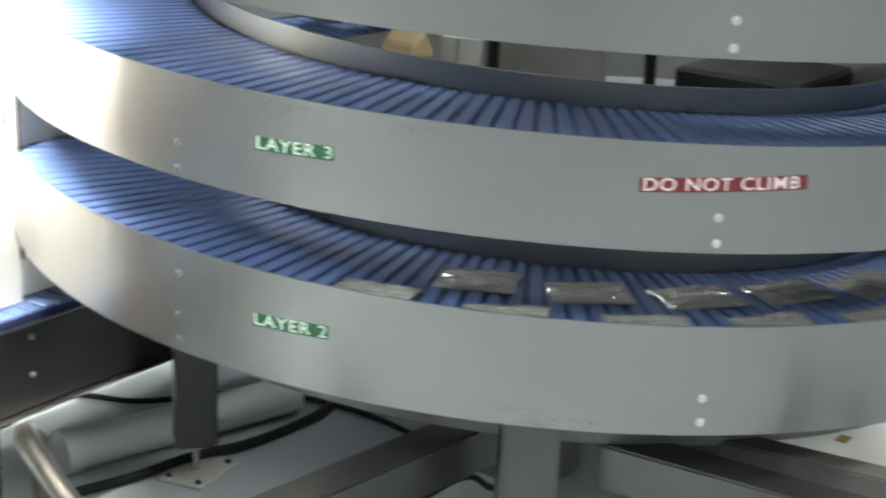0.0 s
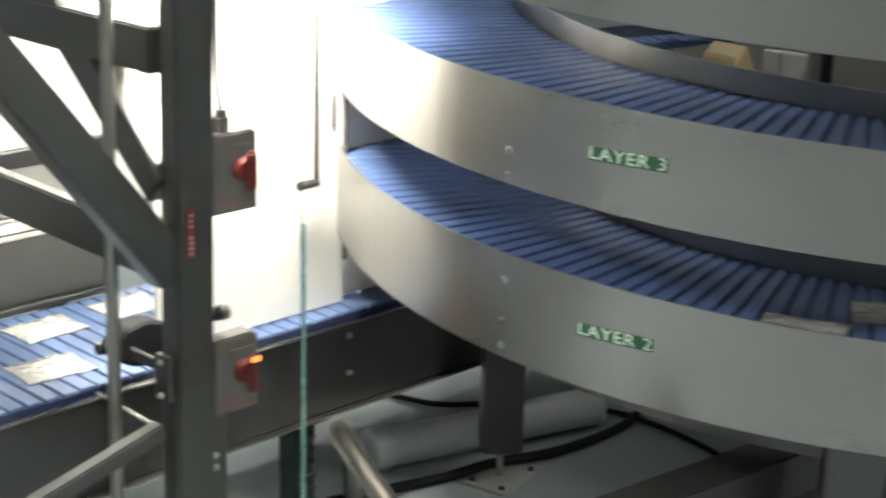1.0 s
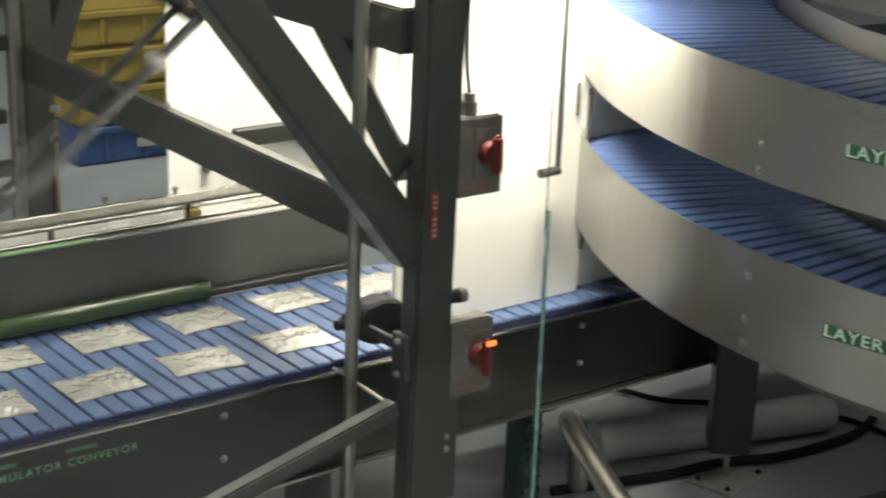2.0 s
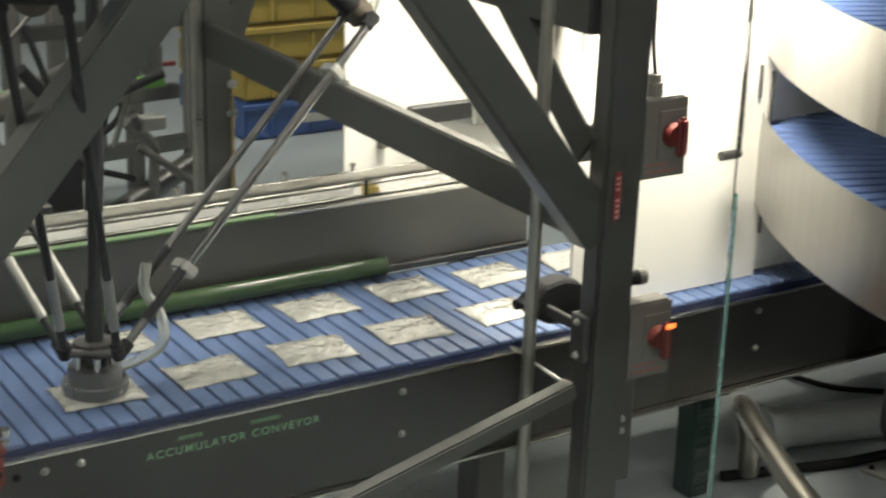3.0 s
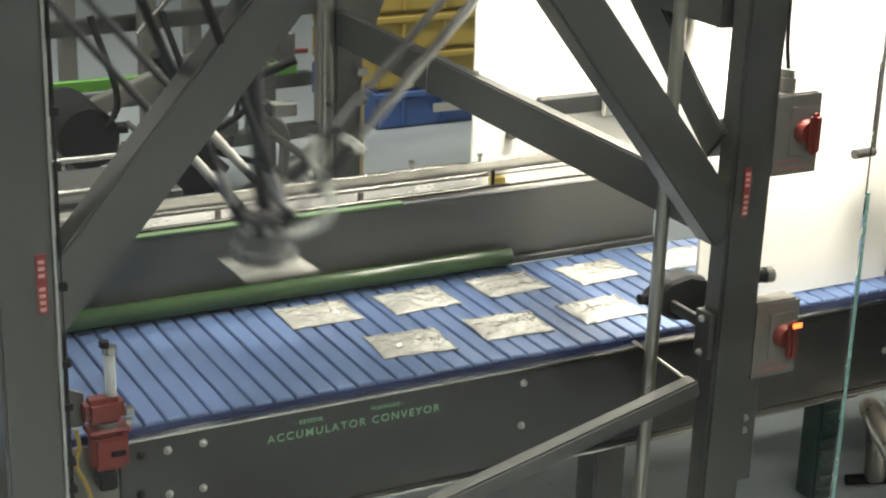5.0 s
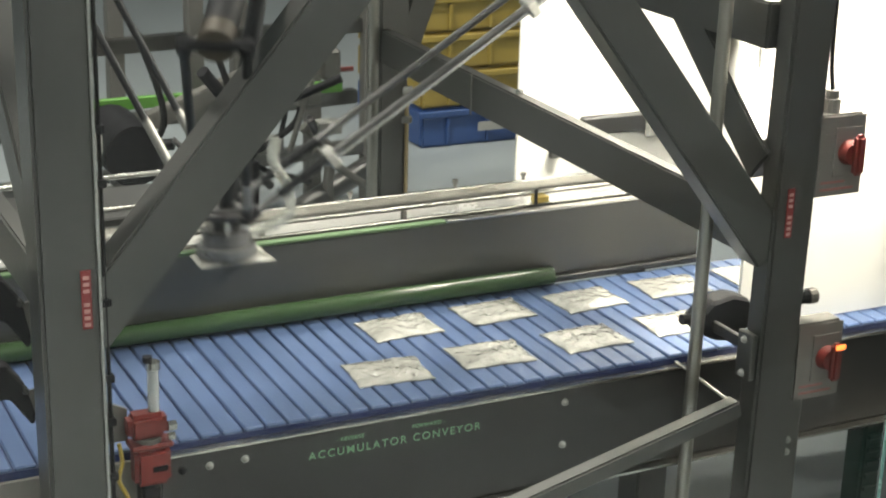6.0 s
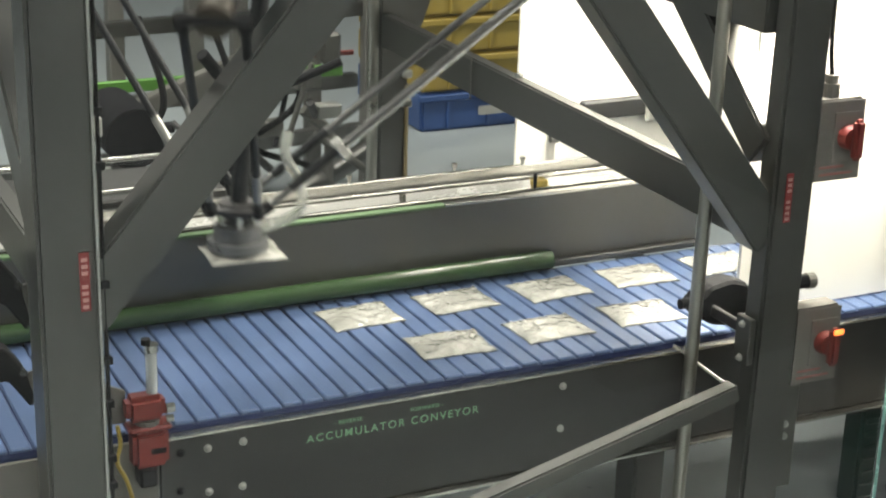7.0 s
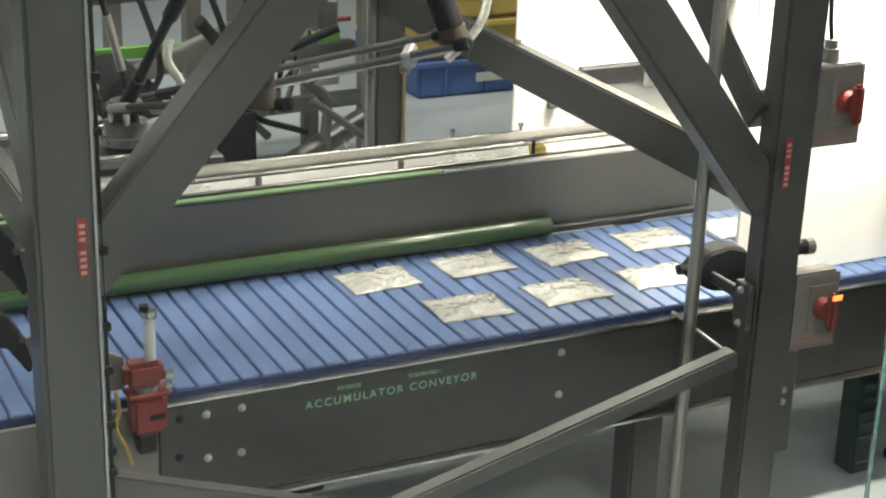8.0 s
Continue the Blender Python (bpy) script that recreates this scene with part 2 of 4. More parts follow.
def accumulator():
    con = thing("accumulator_conveyor", "long stainless steel conveyor frame beside the robot cell", "conveyor")
    part("side_plate", block((0.665, 2.425, 0.2705), (3.3, 2.4345, 0.458), 0.002), STEEL, con)
    part("top_lip", block((0.665, 2.414, 0.4582), (3.3, 2.4352, 0.4645), 0.0015), LIP, con)
    part("bottom_flange", block((0.665, 2.405, 0.264), (3.3, 2.4346, 0.270), 0.001), POLISHED, con)
    part("end_plate", block((0.16, 2.428, 0.22), (0.664, 2.4352, 0.462), 0.002), DARK, con)
    part("far_side_plate", block((0.0, 2.872, 0.26), (3.3, 2.882, 0.474), 0.002), STEEL, con)
    part("slider_bed", block((-0.4, 2.4370, 0.430), (3.3, 2.871, 0.445), 0), DARK, con)
    for x, z in ((0.747, 0.430), (0.809, 0.431), (0.748, 0.349), (0.807, 0.348), (1.426, 0.429), (1.425, 0.344), (2.30, 0.43), (2.30, 0.345), (2.62, 0.40)):
        put_bolt(con, pose(x, 2.425, z))
    for x in (0.70, 0.698):
        put_bolt(con, pose(x, 2.4245, 0.43 if x > 0.699 else 0.36), HOLE)
    up = Matrix.Rotation(radians(90), 4, "X")
    lettering("ACCUMULATOR CONVEYOR", 0.0208, LETTERG, con, Matrix.Translation((1.088, 2.4242, 0.4125)) @ up, spacing=1.28)
    lettering("- REVERSE", 0.0105, LETTERG, con, Matrix.Translation((1.0, 2.4242, 0.4345)) @ up, spacing=1.15)
    lettering("FORWARD -", 0.0105, LETTERG, con, Matrix.Translation((1.15, 2.4242, 0.4345)) @ up, spacing=1.15)
    part("leg", block((2.178, 2.46, 0.0), (2.238, 2.52, 0.235), 0.006, 2), TEAL, con, "dark teal ribbed plastic leg")
    part("leg_cap", block((2.125, 2.445, 0.236), (2.265, 2.54, 0.2625), 0.004), BLACK, con)
    for k in range(7):
        part("rib", block((2.185, 2.452, 0.02 + 0.03 * k), (2.231, 2.4595, 0.032 + 0.03 * k), 0.002), TEAL, con)
    part("leg", block((1.62, 2.46, 0.0), (1.69, 2.53, 0.248), 0.005, 2), FRAME, con)
    part("cross_member", block((0.9, 2.60, 0.262), (0.98, 2.80, 0.30), 0.004), FRAME, con)
    part("underside_clamp", block((0.905, 2.436, 0.235), (0.965, 2.50, 0.272), 0.004), BLACK, con)
    put_bolt(con, pose(0.972, 2.436, 0.245))
    return con




def belt():
    ob = thing("conveyor_belt", "blue plastic modular belt with narrow dark joints", "belt")
    bm = bmesh.new()
    box(bm, (-0.9, Y0 + 0.001, BZ - 0.022), (4.4, Y1, BZ - 0.007))
    part("belt_core", bm, GROOVE, ob)
    bm = bmesh.new()
    box(bm, (0.0026, Y0, BZ - 0.0085), (PITCH - 0.0014, Y1, BZ))
    bevelled(bm, 0.0025)
    me = mesh_of(bm, GREY_BELT, "slat")
    for i in range(int(5.2 / PITCH)):
        o = new("slat", me)
        o.parent = ob
        o.location = (-0.9 + i * PITCH, random.uniform(-0.001, 0.001), random.uniform(-0.0006, 0.0006))
    return ob


CONV, BELT_OB = accumulator(), belt()


def guide_wall():
    g = thing("guide_wall", "dark steel guide wall with a green bumper tube", "guide rail")
    part("wall_sheet", block((-0.2, 2.884, 0.475), (2.02, 2.894, 0.638), 0.002), DARKSHEET, g)
    part("lower_ledge", block((1.62, 2.868, 0.482), (2.02, 2.8835, 0.497), 0.003), STEEL, g)
    part("bumper_tube", rods([((-0.2, 2.862, 0.503), (1.64, 2.862, 0.503), 0.020)], 18), GREEN, g, "dark green plastic bumper tube", True)
    part("top_strip", block((-0.2, 2.880, 0.6385), (1.40, 2.898, 0.645), 0.001), GREEN_EDGE, g, "faded green plastic edge strip")
    part("top_strip", block((1.401, 2.880, 0.6385), (2.02, 2.898, 0.645), 0.001), POLISHED, g)
    return g


guide_wall()

# ================= rear conveyor =================


def rear_conveyor():
    r = thing("rear_conveyor", "polished steel chain conveyor with low guide rails", "conveyor")
    part("front_rail", block((-0.4, 2.965, 0.585), (2.02, 2.975, 0.628), 0.002), POLISHED, r)
    part("deck", block((-0.4, 2.985, 0.57), (2.02, 3.15, 0.59), 0.002), STEEL, r)
    part("infeed_deck", block((-0.6, 3.24, 0.57), (1.06, 3.46, 0.612), 0.004), STEEL, r)
    part("infeed_rail", rods([((-0.6, 3.235, 0.632), (1.04, 3.235, 0.632), 0.006)]), POLISHED, r, "", True)
    part("infeed_rail", rods([((-0.6, 3.465, 0.632), (1.04, 3.465, 0.632), 0.006)]), POLISHED, r, "", True)
    for x in (-0.3, 0.1, 0.5, 0.95):
        part("rail_stand", block((x, 3.23, 0.5), (x + 0.012, 3.24, 0.63), 0.001), DARK, r)
    part("wear_strip", block((-0.4, 3.04, 0.591), (2.02, 3.12, 0.603), 0.004), CLEARISH, r)
    part("back_rail", block((-0.4, 3.14, 0.591), (2.02, 3.15, 0.625), 0.002), POLISHED, r)
    part("side_frame", block((-0.4, 2.976, 0.44), (2.02, 2.984, 0.569), 0.002), DARK, r)
    part("guide_rod", rods([((-0.4, 2.99, 0.645), (1.9, 2.99, 0.645), 0.005)]), POLISHED, r, "", True)
    for i in range(7):
        x = -0.2 + i * 0.31
        part("rail_post", block((x, 2.986, 0.592), (x + 0.012, 2.996, 0.640), 0.002), DARK if i % 3 else BRASS, r)
    for x in (1.55, 1.72, 1.3):
        bm = rods([((x, 3.145, 0.62), (x, 3.145, 0.636), 0.004), ((x, 3.145, 0.636), (x, 3.145, 0.643), 0.007)])
        part("clamp_knob", bm, POLISHED, r, "", True)
    for x in (-0.1, 1.2, 1.95):
        part("leg", block((x, 3.05, 0), (x + 0.05, 3.10, 0.569), 0.003), FRAME, r)
    part("clip", block((1.655, 2.972, 0.626), (1.69, 2.992, 0.640), 0.002), BRASS, r, "small brass clip")
    part("clip_pin", rods([((1.655, 2.969, 0.615), (1.655, 2.969, 0.66), 0.004)]), BLACK, r)
    return r


rear_conveyor()

# ================= robot cell frame =================
YF = 2.29


def cell_frame():
    c = thing("robot_cell_frame", "welded square steel tube frame of the robot cell", "frame")
    part("upright", block((0.447, 2.25, 0), (0.531, 2.335, 2.3), 0.006, 2), FRAME, c)
    part("upright", beam((1.7585, 2.276, 0), (1.794, 2.276, 2.3), 0.085, 0.052, 0.006, side=(0, 1, 0)), FRAME, c)
    part("brace", beam((0.512, YF, 0.755), (1.16, YF, 1.522), 0.080, 0.062, side=(0, 1, 0)), FRAME, c)
    part("brace", beam((1.742, YF, 0.729), (1.10, YF, 1.54), 0.080, 0.062, side=(0, 1, 0)), FRAME, c)
    part("side_rail", beam((1.732, 2.303, 0.756), (1.732, 3.93, 0.772), 0.032, 0.088), FRAME, c)
    part("side_brace", beam((1.757, 2.30, 0.88), (1.757, 2.80, 1.31), 0.075, 0.075), FRAME, c)
    part("lower_brace", beam((1.712, YF, 0.428), (0.93, YF, 0.232), 0.034, 0.034, side=(0, 1, 0)), FRAME, c)
    part("lower_brace", beam((0.535, YF, 0.415), (1.05, YF, 0.235), 0.034, 0.034, side=(0, 1, 0)), FRAME, c)
    part("rear_upright", block((1.715, 3.931, 0), (1.797, 4.01, 2.3), 0.006, 2), FRAME, c)
    part("rear_brace", beam((1.757, 3.99, 0.86), (1.60, 3.99, 1.25), 0.07, 0.07), FRAME, c)
    part("side_rail", beam((0.505, 2.336, 0.756), (0.505, 3.93, 0.772), 0.032, 0.088), FRAME, c)
    part("side_brace", beam((0.489, 2.30, 0.88), (0.489, 2.80, 1.31), 0.075, 0.075), FRAME, c)
    part("upper_side_rail", beam((1.757, 2.303, 1.13), (1.757, 3.93, 1.13), 0.082, 0.082), FRAME, c)
    part("rear_brace", beam((1.80, 3.97, 0.76), (1.98, 3.97, 1.25), 0.07, 0.05, side=(0, 1, 0)), FRAME, c)
    part("conduit", rods([((1.792, 3.925, 0.0), (1.792, 3.925, 0.62), 0.006)], 8), OCHRE, c, "yellowed plastic conduit", True)
    for z in (0.56, 0.64):
        part("conduit_clip", block((1.776, 3.918, z), (1.806, 3.9305, z + 0.022), 0.003), POLISHED, c)
    part("round_post", rods([((1.664, 2.375, 0), (1.694, 2.375, 2.2), 0.0125)], 18), TUBE, c, "polished round steel post", True)
    part("round_post", rods([((1.686, 3.91, 0), (1.686, 3.91, 2.2), 0.0145)], 18), TUBE, c, "polished round steel post", True)
    # gussets, brackets and small fixings
    part("mounting_plate", block((1.80, 2.295, 0.20), (1.868, 2.303, 0.50), 0.003), FRAME, c)
    for z in (0.335, 0.31):
        put_bolt(c, pose(1.84, 2.295, z))
    part("weld_strap", rods([((1.66, 2.42, 0.475), (1.716, 2.32, 0.425), 0.0035)]), POLISHED, c)
    part("strap", block((1.713, 3.40, 0.715), (1.7158, 3.404, 0.815), 0), DARK, c)
    part("cap_screw", rods([((1.732, 2.47, 0.801), (1.732, 2.47, 0.808), 0.006)]), POLISHED, c)
    part("cap_screw", rods([((1.732, 3.2, 0.808), (1.732, 3.2, 0.819), 0.009)]), POLISHED, c)
    # edge conduit on the upright
    part("edge_strip", block((0.5315, 2.253, 0.2), (0.5375, 2.262, 2.2), 0.001), POLISHED, c)
    part("signal_cable", rods([((0.544, 2.262, 0.2), (0.543, 2.262, 2.2), 0.0035)], 8), CABLE, c, "thin black cable")
    for k, z in enumerate((0.44, 0.475, 0.52, 0.61, 0.68, 0.80, 0.98, 1.06)):
        part("cable_clip", block((0.5378, 2.254, z), (0.551, 2.268, z + 0.012), 0.001), BLACK, c)
    # red marking strips with unreadable writing
    for x, z in ((0.513, 0.8175), (1.7585, 0.8055)):
        lab = part("marking_strip", block((x - 0.0075, 2.2485, z - 0.045), (x + 0.0075, 2.2499, z + 0.045), 0), REDLABEL, c, "red strip with pale writing")
        for k in range(8):
            if k == 4:
                continue
            part("writing", block((x - 0.0045, 2.2478, z - 0.041 + k * 0.0103), (x + 0.0045, 2.2484, z - 0.0355 + k * 0.0103), 0), PINK, lab)
    return c


cell_frame()


def switch_box(x0, z0, lit, name, label):
    """A grey disconnect box with a red rotary handle on its front."""
    b = thing(name, label, "switch", "switches on the frame")
    part("enclosure", block((x0, 2.262, z0), (x0 + 0.103, 2.31, z0 + 0.15), 0.006, 2), BOXGREY, b)
    part("lid", block((x0 + 0.002, 2.2605, z0 + 0.002), (x0 + 0.101, 2.2618, z0 + 0.148), 0.0004), BOXGREY, b)
    kx, kz = x0 + 0.064, z0 + 0.082
    part("handle_plate", block((kx - 0.03, 2.2575, kz - 0.045), (kx + 0.03, 2.2603, kz + 0.045), 0.001), BOXGREY, b)
    bm = bmesh.new()
    m = Matrix.Translation((kx, 2.247, kz)) @ Matrix.Rotation(radians(90), 4, "X")
    bmesh.ops.create_cone(bm, cap_ends=True, segments=24, radius1=0.023, radius2=0.020, depth=0.019, matrix=m)
    k = part("rotary_handle", bm, RED, b, "red rotary handle")
    grip = bmesh.new()
    box(grip, (kx - 0.011, 2.219, kz - 0.036), (kx + 0.011, 2.2372, kz + 0.038))
    bevelled(grip, 0.006, 2)
    part("grip", grip, RED, k)
    if lit:
        part("glow_lens", block((kx - 0.011, 2.2165, kz + 0.028), (kx + 0.011, 2.2188, kz + 0.038), 0.001), EMBER, b, "glowing orange lens")
    else:
        part("marker", block((kx + 0.026, 2.2555, kz - 0.03), (kx + 0.03, 2.2573, kz + 0.02), 0.0005), ORANGE, b)
    for j in range(3):
        part("writing", block((x0 + 0.008, 2.2598, z0 + 0.05 + j * 0.03), (x0 + 0.022, 2.2604, z0 + 0.056 + j * 0.03), 0), DARK, b)
    for j in range(2):
        part("warning_writing", block((x0 + 0.012, 2.2598, z0 + 0.012 + j * 0.013), (x0 + 0.085 - 0.02 * j, 2.2604, z0 + 0.0165 + j * 0.013), 0), PINKRED, b)
    if not lit:
        part("gland", rods([((x0 + 0.04, 2.286, z0 + 0.15), (x0 + 0.04, 2.286, z0 + 0.175), 0.016), ((x0 + 0.04, 2.286, z0 + 0.175), (x0 + 0.04, 2.286, z0 + 0.19), 0.012)], 12), DARK, b)
        part("supply_cable", bent([(x0 + 0.04, 2.286, z0 + 0.185), (x0 + 0.03, 2.286, z0 + 0.28), (x0 + 0.035, 2.29, z0 + 0.6), (x0 + 0.03, 2.29, z0 + 1.1)], 0.004, 8), CABLE, b, "", True)
    return b


switch_box(1.817, 0.822, False, "disconnect_switch", "grey disconnect box with red handle beside the upright")
switch_box(1.815, 0.430, True, "disconnect_switch", "grey disconnect box with glowing red handle, low on the frame")


def photo_eye():
    p = thing("photo_eye", "black photo sensor on a steel bracket beside the belt", "sensor")
    bm = prism([(1.655, 0.560), (1.69, 0.592), (1.735, 0.60), (1.775, 0.588), (1.785, 0.535), (1.74, 0.508), (1.70, 0.515), (1.665, 0.535)], 0.05, 0.006)
    part("housing", bm, BLACK, p).location = (0.022, 2.385, 0.004)
    part("nose", rods([((1.660, 2.41, 0.562), (1.69, 2.41, 0.562), 0.010)], 12), BLACK, p)
    part("bracket", block((1.712, 2.3005, 0.540), (1.7215, 2.384, 0.562), 0.002), LEGDARK, p)
    part("bracket_plate", block((1.708, 2.256, 0.49), (1.7215, 2.300, 0.578), 0.002), FRAME, p)
    for z in (0.50, 0.565):
        put_bolt(p, pose(1.7078, 2.278, z, 0, 0, -90))
    part("connector", rods([((1.80, 2.285, 0.626), (1.852, 2.285, 0.626), 0.013)], 12), BLACK, p)
    part("connector_ring", rods([((1.846, 2.285, 0.626), (1.862, 2.285, 0.626), 0.015)], 12), DARK, p)
    return p


photo_eye()


def lockout_valve():
    v = thing("lockout_valve", "red valve with lockout body and clear sight tube", "valve")
    part("body", block((0.612, 2.385, 0.43), (0.672, 2.424, 0.495), 0.008, 2), RED, v)
    part("upper_body", block((0.604, 2.385, 0.512), (0.668, 2.424, 0.556), 0.009, 2), RED, v)
    part("flange", block((0.606, 2.383, 0.4955), (0.676, 2.425, 0.5045), 0.003), RED, v)
    part("collar", rods([((0.640, 2.405, 0.504), (0.640, 2.405, 0.513), 0.02)], 16), DARK, v)
    part("sight_tube", rods([((0.650, 2.405, 0.556), (0.650, 2.405, 0.628), 0.0095)], 16), MILKY, v, "clear plastic sight tube", True)
    part("tube_cap", rods([((0.650, 2.405, 0.628), (0.650, 2.405, 0.640), 0.0125)], 16), POLISHED, v, "", True)
    part("cap_knob", rods([((0.642, 2.405, 0.640), (0.642, 2.405, 0.650), 0.008)], 10), BLACK, v)
    part("slot", block((0.640, 2.3835, 0.456), (0.665, 2.3849, 0.466), 0.0005), BLACK, v)
    part("spout", block((0.622, 2.388, 0.395), (0.652, 2.424, 0.4295), 0.004), BLACK, v)
    part("nut", rods([((0.668, 2.392, 0.53), (0.682, 2.392, 0.53), 0.009)], 6), POLISHED, v)
    part("nut", rods([((0.668, 2.392, 0.512), (0.680, 2.392, 0.512), 0.007)], 6), POLISHED, v)
    part("backing_arm", prism([(0.545, 0.59), (0.612, 0.556), (0.612, 0.50), (0.545, 0.50)], 0.006, 0.001), DARK, v).location = (0, 2.426, 0)
    part("yellow_lead", bent([(0.590, 2.40, 0.51), (0.594, 2.40, 0.475), (0.588, 2.40, 0.445), (0.602, 2.40, 0.41), (0.611, 2.40, 0.375)], 0.0035, 8), YELLOW, v, "yellow cable", True)
    return v


lockout_valve()


def side_actuator(z, tall):
    a = thing("side_actuator", "black clamp bracket on the frame upright", "bracket", "clamps on the upright")
    part("arm", prism([(0.28, z), (0.43, z), (0.455, z - 0.035), (0.475, z - tall), (0.463, z - tall - 0.02), (0.43, z - tall + 0.03), (0.28, z - tall + 0.03)], 0.04, 0.004), BLACK, a).location = (0, 2.43, 0)
    part("pivot", rods([((0.452, 2.42, z - 0.04), (0.452, 2.432, z - 0.04), 0.006)], 10), POLISHED, a)
    part("pivot", rods([((0.469, 2.42, z - tall), (0.469, 2.432, z - tall), 0.006)], 10), POLISHED, a)
    part("link", beam((0.462, 2.426, z - 0.04), (0.474, 2.426, z - tall), 0.006, 0.012, 0.001), DARK, a)
    return a


side_actuator(0.80, 0.10)
side_actuator(0.655, 0.085)


def guard_pane():
    g = thing("guard_pane", "clear polycarbonate guard sheet with a teal edge", "guard")
    p = part("pane", block((-0.6, 2.0, 0.02), (1.808, 2.006, 2.3), 0), CLEAR, g)
    p.visible_shadow = False
    part("pane_edge", block((1.8083, 1.9995, 0.02), (1.8150, 2.0065, 0.87), 0), EDGE, g, "teal cut edge")
    return g


guard_pane()

# ================= white guards =================


def white_guards():
    p = thing("white_guard_panel", "glossy white plastic guard sheet behind the side rail", "panel", "white guards")
    bm = block((1.812, 3.35, 0.512), (2.75, 3.358, 1.9), 0, 1)
    bevelled(bm, 0.003, 1)
    part("sheet", bm, WHITE, p)
    part("channel", block((1.98, 3.325, 0.655), (2.30, 3.349, 0.70), 0.004), STEEL, p)
    part("bracket", block((2.15, 3.31, 0.64), (2.24, 3.3245, 0.70), 0.006), CREAM, p)
    put_bolt(p, pose(2.165, 3.3095, 0.675))
    part("clip", block((1.90, 3.335, 0.605), (1.925, 3.349, 0.63), 0.003), DARK, p)
    q = thing("white_guard_panel", "tall white guard sheet standing over the belt", "panel", "white guards")
    for x0, x1, dy in ((1.848, 2.335, 0.0), (2.338, 2.92, 0.026)):
        bm = bmesh.new()
        prof = [(2.486, 1.9), (2.486, 0.668), (2.488, 0.484), (2.496, 0.484), (2.494, 0.670), (2.494, 1.9)]
        ends = [[bm.verts.new((x, y + dy, z)) for y, z in prof] for x in (x0, x1)]
        for i in range(6):
            bm.faces.new((ends[0][i], ends[0][(i + 1) % 6], ends[1][(i + 1) % 6], ends[1][i]))
        bm.faces.new(ends[0]), bm.faces.new(ends[1][::-1])
        part("sheet", bm, WHITE, q)
    part("edge_trim", block((2.332, 2.4795, 0.58), (2.340, 2.4855, 0.93), 0.001), DARK, q)
    part("slot", block((2.300, 2.4825, 0.875), (2.308, 2.4858, 0.945), 0.0005), DARK, q)
    part("hinge_rod", rods([((2.238, 2.462, 0.775), (2.238, 2.462, 1.8), 0.006)], 12), STEEL, q, "thin steel rod")
    part("rod_foot", rods([((2.184, 2.455, 0.774), (2.24, 2.462, 0.772), 0.010)], 10), STEEL, q)
    return p


white_guards()

# ================= spiral =================
CX, CY, RO, RI = 3.262, 1.797, 1.170, 0.785
THREF = math.radians(207.4)
RISE = -0.331 / (2 * math.pi)
BELT_DROP = 0.034


def ring_strip(th0, th1, r0, r1, zlo, zhi, n, centre=(CX, CY)):
    """A curved plate between two radii, its height band following the helix."""
    bm = bmesh.new()
    rows = []
    for i in range(n + 1):
        th = th0 + (th1 - th0) * i / n
        c, s, dz = math.cos(th), math.sin(th), RISE * (th - THREF)
        rows.append([bm.verts.new((centre[0] + r * c, centre[1] + r * s, z + dz)) for r, z in ((r0, zlo), (r1, zlo), (r1, zhi), (r0, zhi))])
    for a, b in zip(rows, rows[1:]):
        for j in range(4):
            bm.faces.new((a[j], a[(j + 1) % 4], b[(j + 1) % 4], b[j]))
    bm.faces.new(rows[0]), bm.faces.new(rows[-1][::-1])
    return bm


def on_drum(r, th_deg, z):
    """A frame on the drum's face at an angle: x along the face, y up, z outwards."""
    th = radians(th_deg)
    out = Vector((math.cos(th), math.sin(th), 0))
    right = Vector((-out.y, out.x, 0))
    m = Matrix((right, Vector((0, 0, 1)), out)).transposed().to_4x4()
    return Matrix.Translation((CX + r * out.x, CY + r * out.y, z)) @ m


def bent_lettering(text, size, mat, parent, th_deg, z, r, width):
    ob = lettering(text, size, mat, parent, Matrix.Identity(4), spacing=1.12)
    xs = [v.co.x for v in ob.data.vertices]
    k = width / (max(xs) - min(xs))
    for v in ob.data.vertices:
        th = radians(th_deg) + v.co.x * k / r
        rr = r + v.co.z
        v.co = Vector((CX + rr * math.cos(th), CY + rr * math.sin(th), z + v.co.y))
    return ob


def tape(parent, th0, th1, z, tall, mat, name):
    bm = bmesh.new()
    rows = []
    for i in range(13):
        th = radians(th0 + (th1 - th0) * i / 12)
        rows.append([bm.verts.new((CX + r * math.cos(th), CY + r * math.sin(th), z + h)) for r, h in ((RO + 0.0005, -tall / 2), (RO + 0.0015, -tall / 2), (RO + 0.0015, tall / 2), (RO + 0.0005, tall / 2))])
    for a, b in zip(rows, rows[1:]):
        for j in range(4):
            bm.faces.new((a[j], a[(j + 1) % 4], b[(j + 1) % 4], b[j]))
    bm.faces.new(rows[0]), bm.faces.new(rows[-1][::-1])
    return part(name, bm, mat, parent)


LAYERS = (("2", 0.786, 0.191), ("3", 1.089, 0.178), ("4", 1.403, 0.178))
START, END = math.radians(95), math.radians(440)
SLAT_DEG = 2.0


